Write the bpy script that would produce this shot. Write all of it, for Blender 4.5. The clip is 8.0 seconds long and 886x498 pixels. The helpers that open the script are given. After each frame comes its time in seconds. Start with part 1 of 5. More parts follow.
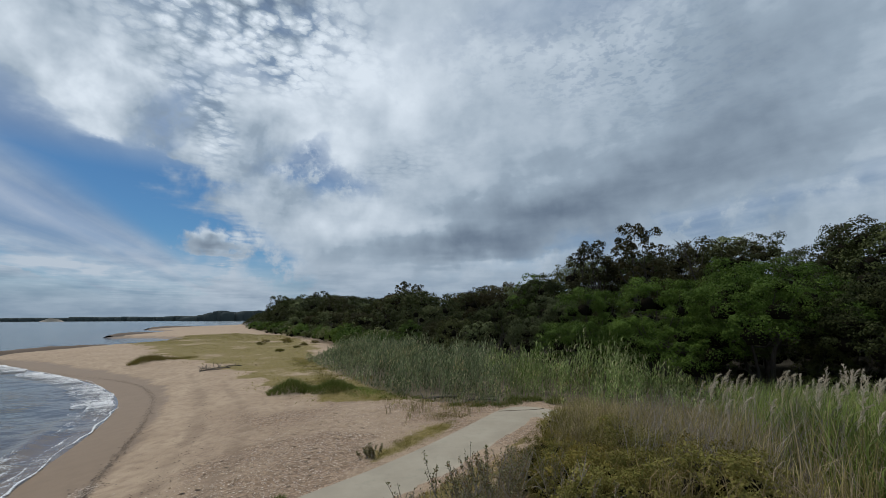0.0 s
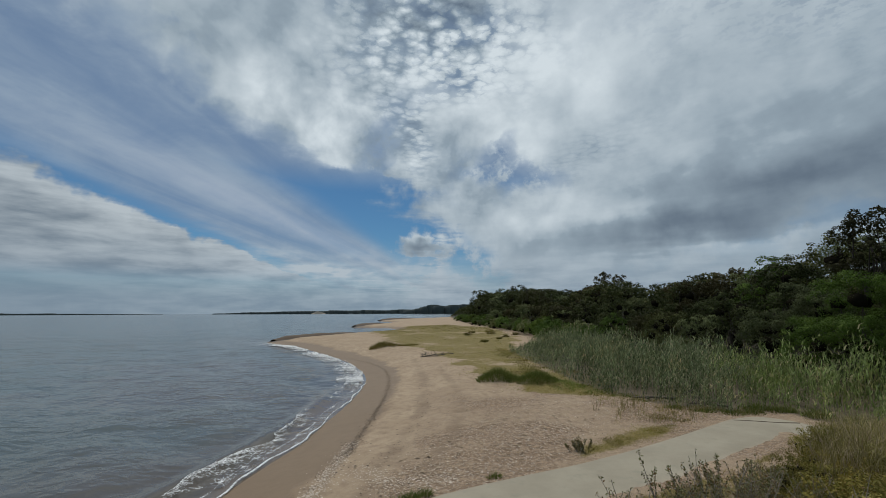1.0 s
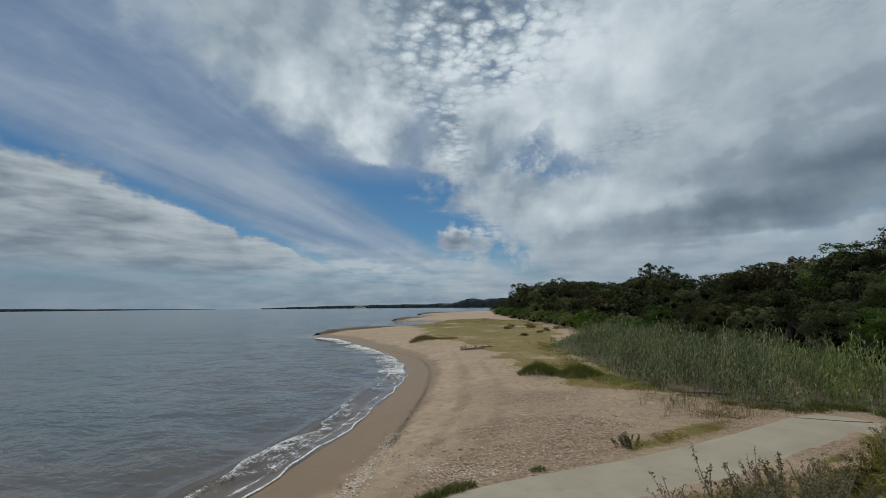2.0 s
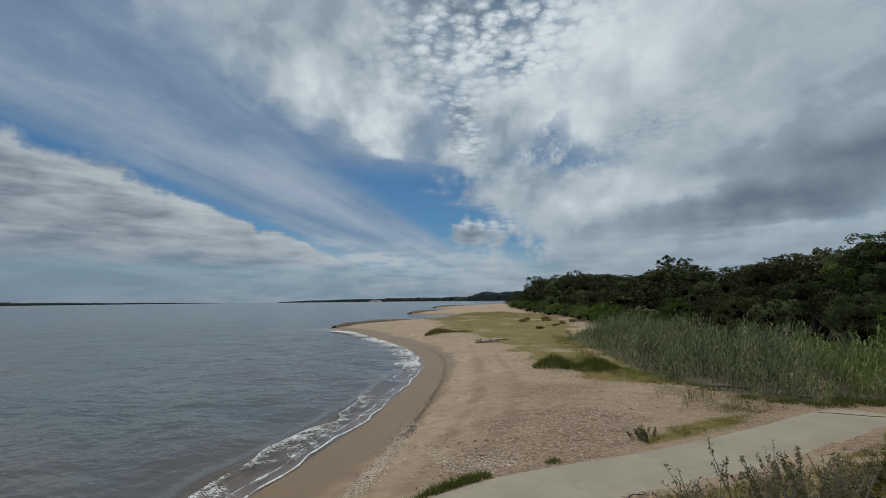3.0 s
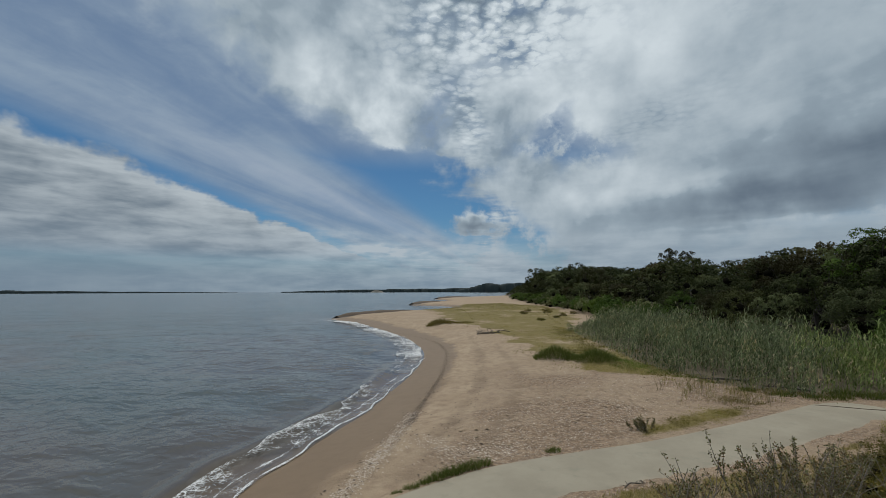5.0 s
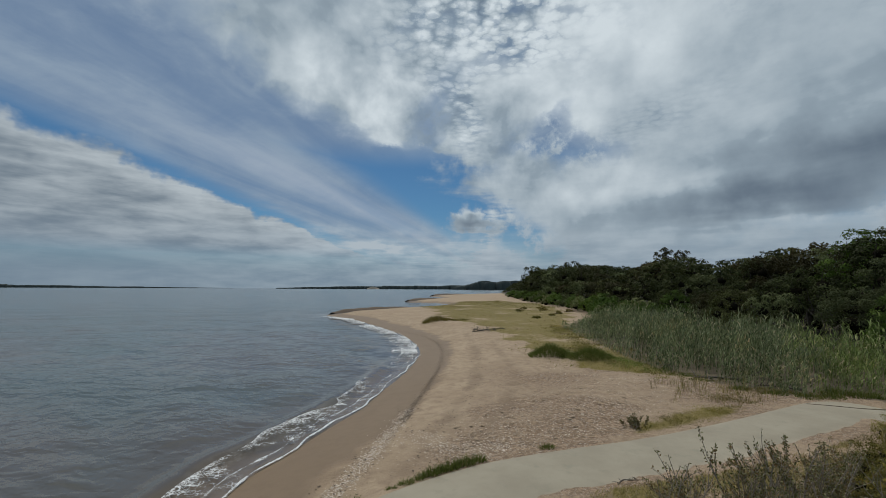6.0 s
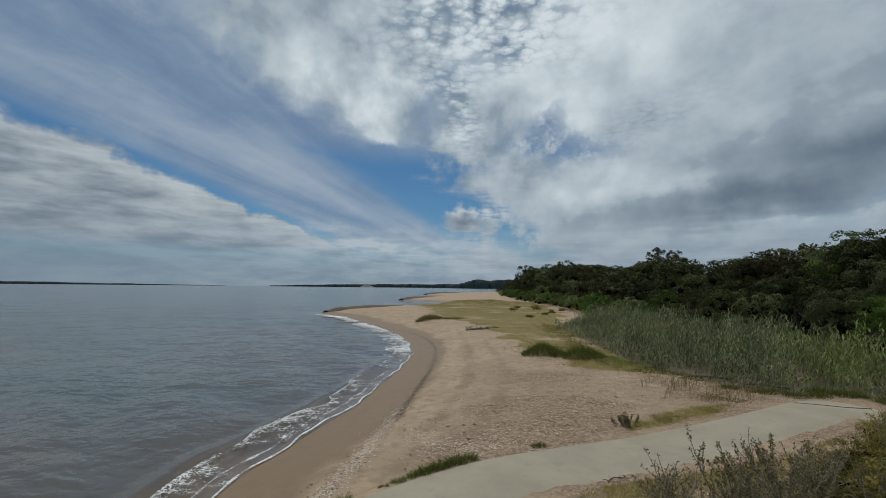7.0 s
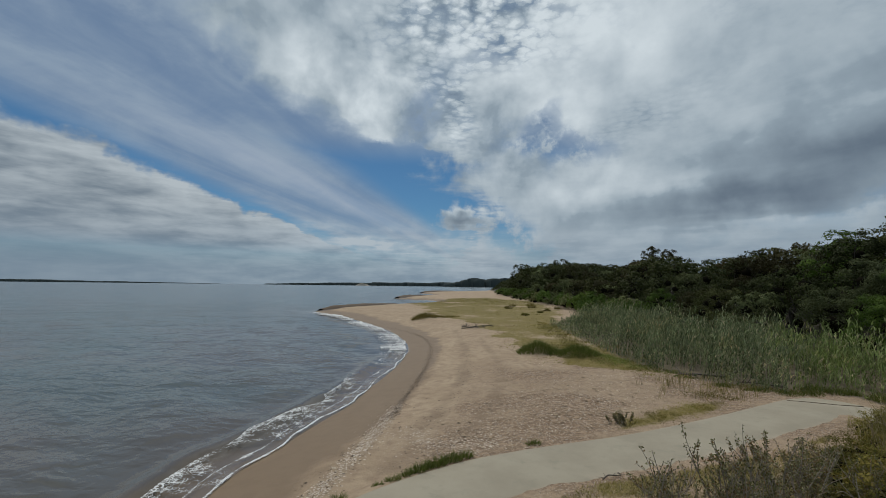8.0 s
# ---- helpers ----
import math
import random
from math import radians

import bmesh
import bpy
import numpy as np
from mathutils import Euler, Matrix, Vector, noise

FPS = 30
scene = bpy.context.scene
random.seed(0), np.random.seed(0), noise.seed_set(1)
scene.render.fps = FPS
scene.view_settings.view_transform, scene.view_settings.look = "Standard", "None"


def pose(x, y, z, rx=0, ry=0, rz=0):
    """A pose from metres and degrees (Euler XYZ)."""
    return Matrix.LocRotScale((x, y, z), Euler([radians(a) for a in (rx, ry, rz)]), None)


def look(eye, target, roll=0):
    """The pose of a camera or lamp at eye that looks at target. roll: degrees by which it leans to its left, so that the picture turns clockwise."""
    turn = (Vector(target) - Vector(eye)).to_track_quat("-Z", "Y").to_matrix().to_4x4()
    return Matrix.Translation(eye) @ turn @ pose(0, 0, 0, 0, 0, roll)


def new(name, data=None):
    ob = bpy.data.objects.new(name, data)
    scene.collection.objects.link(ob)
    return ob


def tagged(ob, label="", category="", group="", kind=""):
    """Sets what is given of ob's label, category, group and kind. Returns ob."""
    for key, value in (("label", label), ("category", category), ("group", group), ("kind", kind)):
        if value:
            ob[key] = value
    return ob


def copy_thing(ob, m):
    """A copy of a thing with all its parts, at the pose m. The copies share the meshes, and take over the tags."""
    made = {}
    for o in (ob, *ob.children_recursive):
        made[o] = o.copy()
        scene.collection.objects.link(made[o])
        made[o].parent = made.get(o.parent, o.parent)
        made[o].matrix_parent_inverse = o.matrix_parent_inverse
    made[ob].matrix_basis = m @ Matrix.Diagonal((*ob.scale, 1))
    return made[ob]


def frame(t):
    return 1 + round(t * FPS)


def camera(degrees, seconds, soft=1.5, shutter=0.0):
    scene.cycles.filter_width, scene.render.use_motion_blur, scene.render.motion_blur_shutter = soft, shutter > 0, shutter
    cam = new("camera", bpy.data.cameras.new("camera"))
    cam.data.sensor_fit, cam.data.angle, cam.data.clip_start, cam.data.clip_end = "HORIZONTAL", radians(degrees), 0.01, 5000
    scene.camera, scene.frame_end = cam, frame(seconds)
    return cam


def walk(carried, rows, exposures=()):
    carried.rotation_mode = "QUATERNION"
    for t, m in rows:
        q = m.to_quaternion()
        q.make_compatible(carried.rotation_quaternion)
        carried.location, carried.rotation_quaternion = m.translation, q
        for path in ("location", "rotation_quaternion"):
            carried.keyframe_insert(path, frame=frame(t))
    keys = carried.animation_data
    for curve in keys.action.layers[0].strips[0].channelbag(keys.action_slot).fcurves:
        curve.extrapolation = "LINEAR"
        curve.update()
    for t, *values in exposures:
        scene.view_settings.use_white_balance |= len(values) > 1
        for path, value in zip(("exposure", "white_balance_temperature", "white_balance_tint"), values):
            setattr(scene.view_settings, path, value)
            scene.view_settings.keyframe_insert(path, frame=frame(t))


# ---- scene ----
cam = camera(93.1, 8.0, soft=0.8)
PATH = [
    (0, (0.042, 0.383, 3.943), (1.107, 2.045, 4.269), -0.3),
    (0.5, (-0.015, 0.258, 3.927), (0.453, 2.176, 4.243), 0.2),
    (1, (-0.037, 0.236, 3.938), (0.184, 2.202, 4.237), -0.3),
    (1.5, (-0.072, 0.263, 3.91), (0.042, 2.239, 4.197), -0.5),
    (3, (-0.055, 0.207, 3.906), (-0.083, 2.192, 4.147), -0.7),
    (3.5, (-0.075, 0.194, 3.902), (-0.112, 2.181, 4.131), -0.6),
    (4, (-0.079, 0.176, 3.901), (-0.12, 2.163, 4.12), -0.5),
    (4.5, (-0.077, 0.156, 3.906), (-0.119, 2.145, 4.115), -0.4),
    (6, (-0.08, 0.142, 3.9), (-0.1, 2.133, 4.087), 0.2),
    (6.5, (-0.073, 0.145, 3.903), (-0.079, 2.137, 4.086), 0.3),
    (7, (-0.068, 0.118, 3.91), (-0.06, 2.109, 4.09), 0.5),
    (7.5, (-0.071, 0.113, 3.903), (-0.051, 2.105, 4.079), 0.6),
    (8, (-0.063, 0.155, 3.894), (-0.035, 2.147, 4.067), 0.6),
]
walk(cam, [(t, look(eye, target, roll)) for t, eye, target, roll in PATH],
     ((0.0, 0.10, 6290, 13), (0.5, 0.03, 6400, 11), (1.0, -0.05, 6480, 10), (1.5, -0.09, 6500, 10), (8.0, -0.10, 6500, 10)))

# ---------------------------------------------------------------- light
SUN_EL, SUN_AZ = 58.0, -16.0          # elevation, and degrees from +y towards +x
sun = new("sun", bpy.data.lights.new("sun", "SUN"))
sun.data.energy, sun.data.angle, sun.data.color = 2.0, radians(3.0), (1.0, 0.95, 0.88)
sun_way = Vector((math.sin(radians(SUN_AZ)) * math.cos(radians(SUN_EL)), math.cos(radians(SUN_AZ)) * math.cos(radians(SUN_EL)), math.sin(radians(SUN_EL))))
sun.matrix_world = look(sun_way * 50, (0, 0, 0))



class Nodes:
    """Short hand for node trees."""

    def __init__(self, tree):
        self.tree = tree
        tree.nodes.clear()

    def put(self, value, socket):
        if isinstance(value, bpy.types.NodeSocket):
            self.tree.links.new(value, socket)
        else:
            socket.default_value = value

    def node(self, kind, **sets):
        n = self.tree.nodes.new(kind)
        for k, v in sets.items():
            if k == "operation":
                n.operation = v
            elif k == "data_type":
                n.data_type = v
            elif k == "blend_type":
                n.blend_type = v
            elif k == "feature":
                n.feature = v
            elif k == "noise_dimensions":
                n.noise_dimensions = v
        return n

    def math(self, op, a, b=0.0, c=0.0, clamp=False):
        n = self.node("ShaderNodeMath", operation=op)
        n.use_clamp = clamp
        for v, s in zip((a, b, c), n.inputs):
            self.put(v, s)
        return n.outputs[0]

    def vec(self, op, a, b=(0, 0, 0), scale=None):
        n = self.node("ShaderNodeVectorMath", operation=op)
        self.put(a, n.inputs[0])
        self.put(b, n.inputs[1])
        if scale is not None:
            self.put(scale, n.inputs["Scale"])
        return n.outputs["Value"] if op in ("DOT_PRODUCT", "LENGTH") else n.outputs["Vector"]

    def noise(self, where, scale=1.0, detail=3.0, rough=0.55, distort=0.0, colour=False):
        n = self.node("ShaderNodeTexNoise")
        self.put(where, n.inputs["Vector"])
        self.put(scale, n.inputs["Scale"])
        self.put(detail, n.inputs["Detail"])
        self.put(rough, n.inputs["Roughness"])
        self.put(distort, n.inputs["Distortion"])
        return n.outputs["Color" if colour else "Fac"]

    def cells(self, where, scale=1.0, feature="F1", out="Distance"):
        n = self.node("ShaderNodeTexVoronoi", feature=feature)
        self.put(where, n.inputs["Vector"])
        self.put(scale, n.inputs["Scale"])
        return n.outputs[out]

    def ramp(self, value, a, b, lo=0.0, hi=1.0, smooth=True):
        n = self.node("ShaderNodeMapRange")
        n.interpolation_type = "SMOOTHSTEP" if smooth else "LINEAR"
        for v, s in zip((value, a, b, lo, hi), n.inputs):
            self.put(v, s)
        return n.outputs[0]

    def mix(self, fac, a, b, how="MIX"):
        n = self.node("ShaderNodeMix", data_type="RGBA", blend_type=how)
        self.put(fac, n.inputs["Factor"])
        for v, s in ((a, n.inputs[6]), (b, n.inputs[7])):
            self.put((*v, 1.0) if isinstance(v, tuple) and len(v) == 3 else v, s)
        return n.outputs[2]

    def stretch(self, where, x, y, z):
        return self.vec("MULTIPLY", where, (x, y, z))


def sky_dir(az, el):
    a, e = radians(az), radians(el)
    return Vector((math.sin(a) * math.cos(e), math.cos(a) * math.cos(e), math.sin(e)))


def total(first, *rest):
    for r in rest:
        first = W.math("ADD", first, r)
    return first


def times(first, *rest):
    for r in rest:
        first = W.math("MULTIPLY", first, r)
    return first


world = bpy.data.worlds.new("sky")
scene.world = world
world.use_nodes = True
W = Nodes(world.node_tree)
way = W.node("ShaderNodeTexCoord").outputs["Generated"]
axes = W.node("ShaderNodeSeparateXYZ")
W.put(way, axes.inputs[0])
height = W.math("MAXIMUM", axes.outputs[2], 0.0)
low = W.math("MAXIMUM", axes.outputs[2], 0.03)
# the cloud deck: a flat layer high above, seen in perspective
u, v = W.math("DIVIDE", axes.outputs[0], low), W.math("DIVIDE", axes.outputs[1], low)
deck = W.node("ShaderNodeCombineXYZ")
W.put(u, deck.inputs[0])
W.put(v, deck.inputs[1])
deck = deck.outputs[0]
warp_a = W.vec("SUBTRACT", W.noise(deck, 0.9, 2, 0.5, colour=True), (0.5, 0.5, 0.5))
warp_b = W.vec("SUBTRACT", W.noise(deck, 3.6, 4, 0.55, colour=True), (0.5, 0.5, 0.5))
warp_c = W.vec("SUBTRACT", W.noise(way, 9.0, 4, 0.55, colour=True), (0.5, 0.5, 0.5))
bent = W.vec("ADD", W.vec("ADD", way, W.vec("SCALE", warp_a, scale=0.05)), W.vec("SCALE", warp_c, scale=0.10))
shifted = W.node("ShaderNodeSeparateXYZ")
spread_out = W.math("MULTIPLY_ADD", W.math("MINIMUM", W.math("ABSOLUTE", v), 5.5), 0.26, 0.45)
W.put(W.vec("SCALE", W.vec("ADD", W.vec("SCALE", warp_a, scale=0.22), W.vec("SCALE", warp_b, scale=0.34)), scale=spread_out), shifted.inputs[0])
curl = W.math("MULTIPLY", W.math("SUBTRACT", W.noise(way, 12.0, 4, 0.55, 0.2), 0.5), W.math("MULTIPLY_ADD", W.math("MINIMUM", W.math("ABSOLUTE", v), 5.5), 0.40, 0.2))
uw, vw = total(u, shifted.outputs[0], curl), total(v, shifted.outputs[1], curl)


def patch(az, el, tilt, length, width, amount, sharp=1.0, where=None):
    """A soft long patch of sky round a direction: amount in its middle, nothing outside."""
    where = bent if where is None else where
    c = sky_dir(az, el)
    east = Vector((math.cos(radians(az)), -math.sin(radians(az)), 0))
    north = c.cross(east)
    if north.z < 0:
        north = -north
    t = radians(tilt)
    e1, e2 = east * math.cos(t) + north * math.sin(t), north * math.cos(t) - east * math.sin(t)
    a = W.vec("DOT_PRODUCT", where, tuple(e1 / math.sin(radians(length)) * 0.9))
    b = W.vec("DOT_PRODUCT", where, tuple(e2 / math.sin(radians(width)) * 0.9))
    front = W.math("GREATER_THAN", W.vec("DOT_PRODUCT", where, tuple(c)), 0.2)
    r = W.math("MULTIPLY_ADD", a, a, W.math("MULTIPLY", b, b))
    if sharp != 1.0:
        r = W.math("POWER", r, sharp)
    g = W.math("POWER", 2.718, W.math("MULTIPLY", r, -1.0))
    return W.math("MULTIPLY", W.math("MULTIPLY", g, front), amount)


lumps = W.noise(W.stretch(deck, 1.0, 0.7, 1), 2.0, 5, 0.58, 0.3)
billow = W.noise(way, 15.0, 4, 0.52, 0.1)
fine = W.noise(way, 34.0, 3, 0.50)
slope = W.node("ShaderNodeCombineXYZ")
W.put(W.math("MULTIPLY_ADD", v, -0.17, u), slope.inputs[0])
W.put(W.math("MULTIPLY", v, 0.10), slope.inputs[1])
streaks = W.math("ADD", W.math("MULTIPLY", W.noise(slope.outputs[0], 2.2, 4, 0.52, 0.3), 0.6), W.math("MULTIPLY", W.noise(W.stretch(way, 1.0, 1.0, 2.2), 7.0, 5, 0.6, 0.4), 0.4))
broad = W.math("MULTIPLY_ADD", W.noise(way, 5.5, 3, 0.55, 0.4), 0.8, -0.4)
grain = total(W.math("MULTIPLY", W.math("MULTIPLY_ADD", lumps, 0.75, -0.375), W.ramp(height, 0.08, 0.38)), W.math("MULTIPLY_ADD", billow, 0.50, -0.25), W.math("MULTIPLY_ADD", fine, 0.20, -0.10))

# the thick deck ahead and to the east, its edge, and the gaps in it
edge_line = total(W.ramp(vw, 1.95, 2.85, -1.03, -0.58, smooth=False), W.ramp(vw, 2.78, 3.05, 0.0, 0.40), W.ramp(vw, 3.80, 5.20, 0.0, 0.62, smooth=False))
past = W.math("SUBTRACT", uw, edge_line)
thick = W.ramp(past, -0.10, W.ramp(v, 2.2, 4.5, 0.26, 0.50))
mottled = W.math("MINIMUM", total(patch(5.0, 36.0, -4, 9.0, 5.5, 1.0), patch(1.0, 26.0, -68, 6.0, 1.9, 0.6), patch(26.0, 20.0, 20, 8.0, 2.0, 0.12), patch(4.0, 37.0, 0, 7.0, 4.5, 0.5)), 1.3)
warp_d = W.vec("SUBTRACT", W.noise(deck, 22.0, 4, 0.65, colour=True), (0.5, 0.5, 0.5))
cells_at = W.vec("ADD", W.vec("ADD", deck, W.vec("SCALE", warp_b, scale=0.10)), W.vec("SCALE", warp_d, scale=0.05))
gaps = W.ramp(W.cells(cells_at, 17.0), 0.50, 0.72)
gaps_fine = W.ramp(W.cells(cells_at, 32.0), 0.45, 0.80)
small_puffs = times(W.ramp(W.noise(cells_at, 26.0, 3, 0.55), 0.47, 0.60), patch(55.0, 31.5, -15, 13.0, 5.0, 0.30))
holed = W.ramp(W.noise(deck, 3.2, 3, 0.6), 0.36, 0.62)
flecks = W.math("MAXIMUM", times(W.math("MAXIMUM", gaps, W.math("MULTIPLY", gaps_fine, 0.6)), mottled, holed), small_puffs)
holes = total(
    W.math("MULTIPLY", flecks, 0.45),
    W.math("MULTIPLY", total(patch(10.1, 6.6, -35, 4.2, 1.6, 0.8), patch(15.6, 18.0, -12, 4.6, 1.9, 0.85), patch(13.6, 20.2, 50, 2.4, 1.0, 0.7), patch(-2.8, 22.0, 62, 5.0, 1.4, 1.0), patch(2.2, 15.2, 10, 3.0, 0.8, 0.55),
          patch(66.0, 11.5, 8, 20.0, 1.2, 0.45)), W.ramp(W.noise(way, 21.0, 5, 0.62), 0.36, 0.58, 0.15, 1.25)),
    patch(60.0, 39.0, 0, 14.0, 3.0, 0.4))
puffs = W.ramp(W.noise(way, 30.0, 4, 0.55, 0.1), 0.25, 0.75, -0.36, 0.36)
cumulus = W.ramp(W.math("ADD", total(patch(3.4, 9.5, 0, 3.4, 1.3, 1.0), patch(0.8, 8.0, 0, 2.6, 0.8, 0.7), patch(6.3, 8.4, 0, 2.8, 1.0, 0.8)), puffs), 0.25, 1.05)
holes = W.math("SUBTRACT", W.math("MAXIMUM", W.math("SUBTRACT", holes, W.math("MULTIPLY", W.math("MAXIMUM", grain, 0.0), 0.6)), 0.0), W.math("MULTIPLY", cumulus, 0.5))
deck_cover = W.math("MAXIMUM", times(thick, W.math("SUBTRACT", 1.0, W.math("MAXIMUM", holes, 0.0))), cumulus)

# the thin streaked veil over the bay
veil_top = W.math("MAXIMUM", W.ramp(v, 3.5, 2.6), W.ramp(W.math("MULTIPLY_ADD", v, -0.20, W.math("ADD", u, 1.95)), 0.12, 0.66, 1.0, 0.0))
veil = times(W.ramp(W.math("ADD", u, W.math("MULTIPLY", shifted.outputs[0], 0.5)), -2.55, -1.95), veil_top, W.ramp(streaks, 0.36, 0.64, 0.70, 0.96))
bright_streak = times(W.ramp(W.math("ABSOLUTE", W.math("MULTIPLY_ADD", v, -0.20, W.math("ADD", u, 2.15))), 0.0, 0.45, 1.0, 0.0), W.ramp(v, 1.6, 3.6))

# the low bank to the west
ub = total(u, W.math("MULTIPLY", shifted.outputs[0], 0.55), W.math("MULTIPLY", curl, 0.6), W.math("MULTIPLY", W.math("SUBTRACT", W.noise(way, 30.0, 3, 0.5), 0.5), 0.35))
bank = W.math("MULTIPLY", W.ramp(ub, -2.66, -2.36, 1.0, 0.0), W.ramp(height, 0.02, 0.10, 0.30, 1.0))
rim = times(W.ramp(ub, -3.3, -2.6), bank)
layers = W.noise(W.stretch(way, 9.0, 9.0, 42.0), 1.0, 4, 0.55, 0.15)

tone = total(
    0.56,
    patch(-19.0, 25.7, -30, 12.0, 6.2, 0.06), patch(-11.5, 19.8, -20, 5.0, 2.4, 0.20), patch(20.0, 29.0, 12, 14.0, 8.0, 0.20),
    patch(25.6, 16.0, 16, 7.5, 3.6, 0.06), patch(17.0, 12.0, 25, 6.5, 2.4, 0.16), patch(3.7, 10.5, -7, 4.4, 0.9, 0.22),
    patch(4.3, 8.7, -5, 3.0, 0.8, -0.36), patch(3.6, 9.3, 0, 4.4, 2.0, -0.10), patch(36.0, 9.9, 2, 12.0, 2.1, -0.38), patch(42.0, 14.6, -3, 9.0, 2.2, -0.32),
    patch(42.0, 7.2, 2, 7.5, 0.8, 0.16), patch(30.0, 13.0, 10, 8.0, 1.2, 0.10), patch(44.0, 20.0, -40, 6.0, 3.4, -0.08), patch(62.0, 16.5, 8, 17.0, 3.6, -0.32), patch(72.0, 27.0, 20, 12.0, 6.0, -0.14),
    patch(6.0, 32.0, 0, 14.0, 6.0, 0.14), patch(-27.0, 29.0, -35, 7.0, 4.0, -0.10), patch(30.0, 38.0, 0, 14.0, 6.0, 0.12))
puffy = W.math("MULTIPLY", W.math("SUBTRACT", W.noise(way, 12.0, 4, 0.5, 0.15), 0.5), total(patch(-4.0, 22.0, -10, 24.0, 9.0, 1.3), patch(8.0, 34.0, 0, 20.0, 7.0, 0.6)))
shade = total(tone, puffy, W.math("MULTIPLY", broad, 0.55), W.math("MULTIPLY", grain, 0.42), W.math("MULTIPLY", flecks, -0.10), W.math("MULTIPLY", mottled, W.math("MULTIPLY_ADD", W.cells(cells_at, 17.0), -0.85, 0.30)), W.math("MULTIPLY", W.ramp(past, 0.0, 0.6, 1.0, 0.0), 0.06))
thick_col = W.mix(W.ramp(shade, 0.08, 0.52, smooth=False), (0.128, 0.172, 0.225), (0.302, 0.378, 0.440))
thick_col = W.mix(W.ramp(shade, 0.48, 0.95, smooth=False), thick_col, (0.652, 0.728, 0.772))
veil_col = W.mix(W.ramp(streaks, 0.34, 0.68), (0.19, 0.262, 0.375), (0.279, 0.365, 0.466))
veil_col = W.mix(W.math("MULTIPLY", bright_streak, 0.45), veil_col, (0.44, 0.50, 0.58))
bank_shade = total(W.ramp(layers, 0.22, 0.78), W.math("MULTIPLY", rim, 0.35), W.math("MULTIPLY", grain, 0.7), -0.08)
bank_col = W.mix(W.ramp(bank_shade, 0.0, 1.15, smooth=False), (0.185, 0.235, 0.285), (0.46, 0.52, 0.56))
cloud = W.mix(deck_cover, veil_col, thick_col)
cloud = W.mix(bank, cloud, bank_col)
alpha = W.math("MAXIMUM", W.math("MAXIMUM", deck_cover, veil), bank)
haze = W.ramp(height, 0.02, 0.175, 1.0, 0.0)
low_band = W.mix(W.ramp(layers, 0.25, 0.80), (0.19, 0.26, 0.335), (0.37, 0.445, 0.505))
low_band = W.mix(patch(-44.0, 3.0, 0, 24.0, 6.0, 0.75), low_band, (0.165, 0.225, 0.295))
cloud = W.mix(W.math("MULTIPLY", haze, 0.85), cloud, low_band)
# pale layers low over the point
pale = times(W.ramp(layers, 0.30, 0.62, 0.35, 1.0), total(patch(0.0, 5.6, 2, 16.0, 1.9, 0.85), patch(-14.0, 6.0, -6, 12.0, 1.3, 0.6)))
cloud = W.mix(pale, cloud, (0.43, 0.50, 0.555))
alpha = W.math("MAXIMUM", alpha, pale)
alpha = W.math("MAXIMUM", alpha, W.math("MULTIPLY", haze, 0.95))
sky = W.node("ShaderNodeTexSky")
sky.sky_type, sky.sun_disc, sky.sun_elevation, sky.sun_rotation = "NISHITA", False, radians(SUN_EL), radians(SUN_AZ)
clear, deck_light = W.node("ShaderNodeBackground"), W.node("ShaderNodeBackground")
sky.dust_density, sky.ozone_density = 0.2, 3.0
W.put(W.mix(1.0, sky.outputs[0], (0.52, 0.84, 1.0), "MULTIPLY"), clear.inputs[0])
W.put(0.056, clear.inputs[1])
W.put(cloud, deck_light.inputs[0])
W.put(1.0, deck_light.inputs[1])
both, out = W.node("ShaderNodeMixShader"), W.node("ShaderNodeOutputWorld")
W.put(alpha, both.inputs[0])
W.put(clear.outputs[0], both.inputs[1])
W.put(deck_light.outputs[0], both.inputs[2])
W.put(both.outputs[0], out.inputs[0])


# ---------------------------------------------------------------- materials
def material(name):
    m = bpy.data.materials.new(name)
    m.use_nodes = True
    n = Nodes(m.node_tree)
    bsdf, out = n.node("ShaderNodeBsdfPrincipled"), n.node("ShaderNodeOutputMaterial")
    n.put(bsdf.outputs[0], out.inputs[0])
    geo = n.node("ShaderNodeNewGeometry")
    return m, n, bsdf, out, geo


def attribute(n, name):
    a = n.node("ShaderNodeAttribute")
    a.attribute_name = name
    return a.outputs["Fac"]


def relief(n, bsdf, heightmap, strength, distance):
    b = n.node("ShaderNodeBump")
    n.put(heightmap, b.inputs["Height"])
    n.put(strength, b.inputs["Strength"])
    n.put(distance, b.inputs["Distance"])
    n.put(b.outputs[0], bsdf.inputs["Normal"])


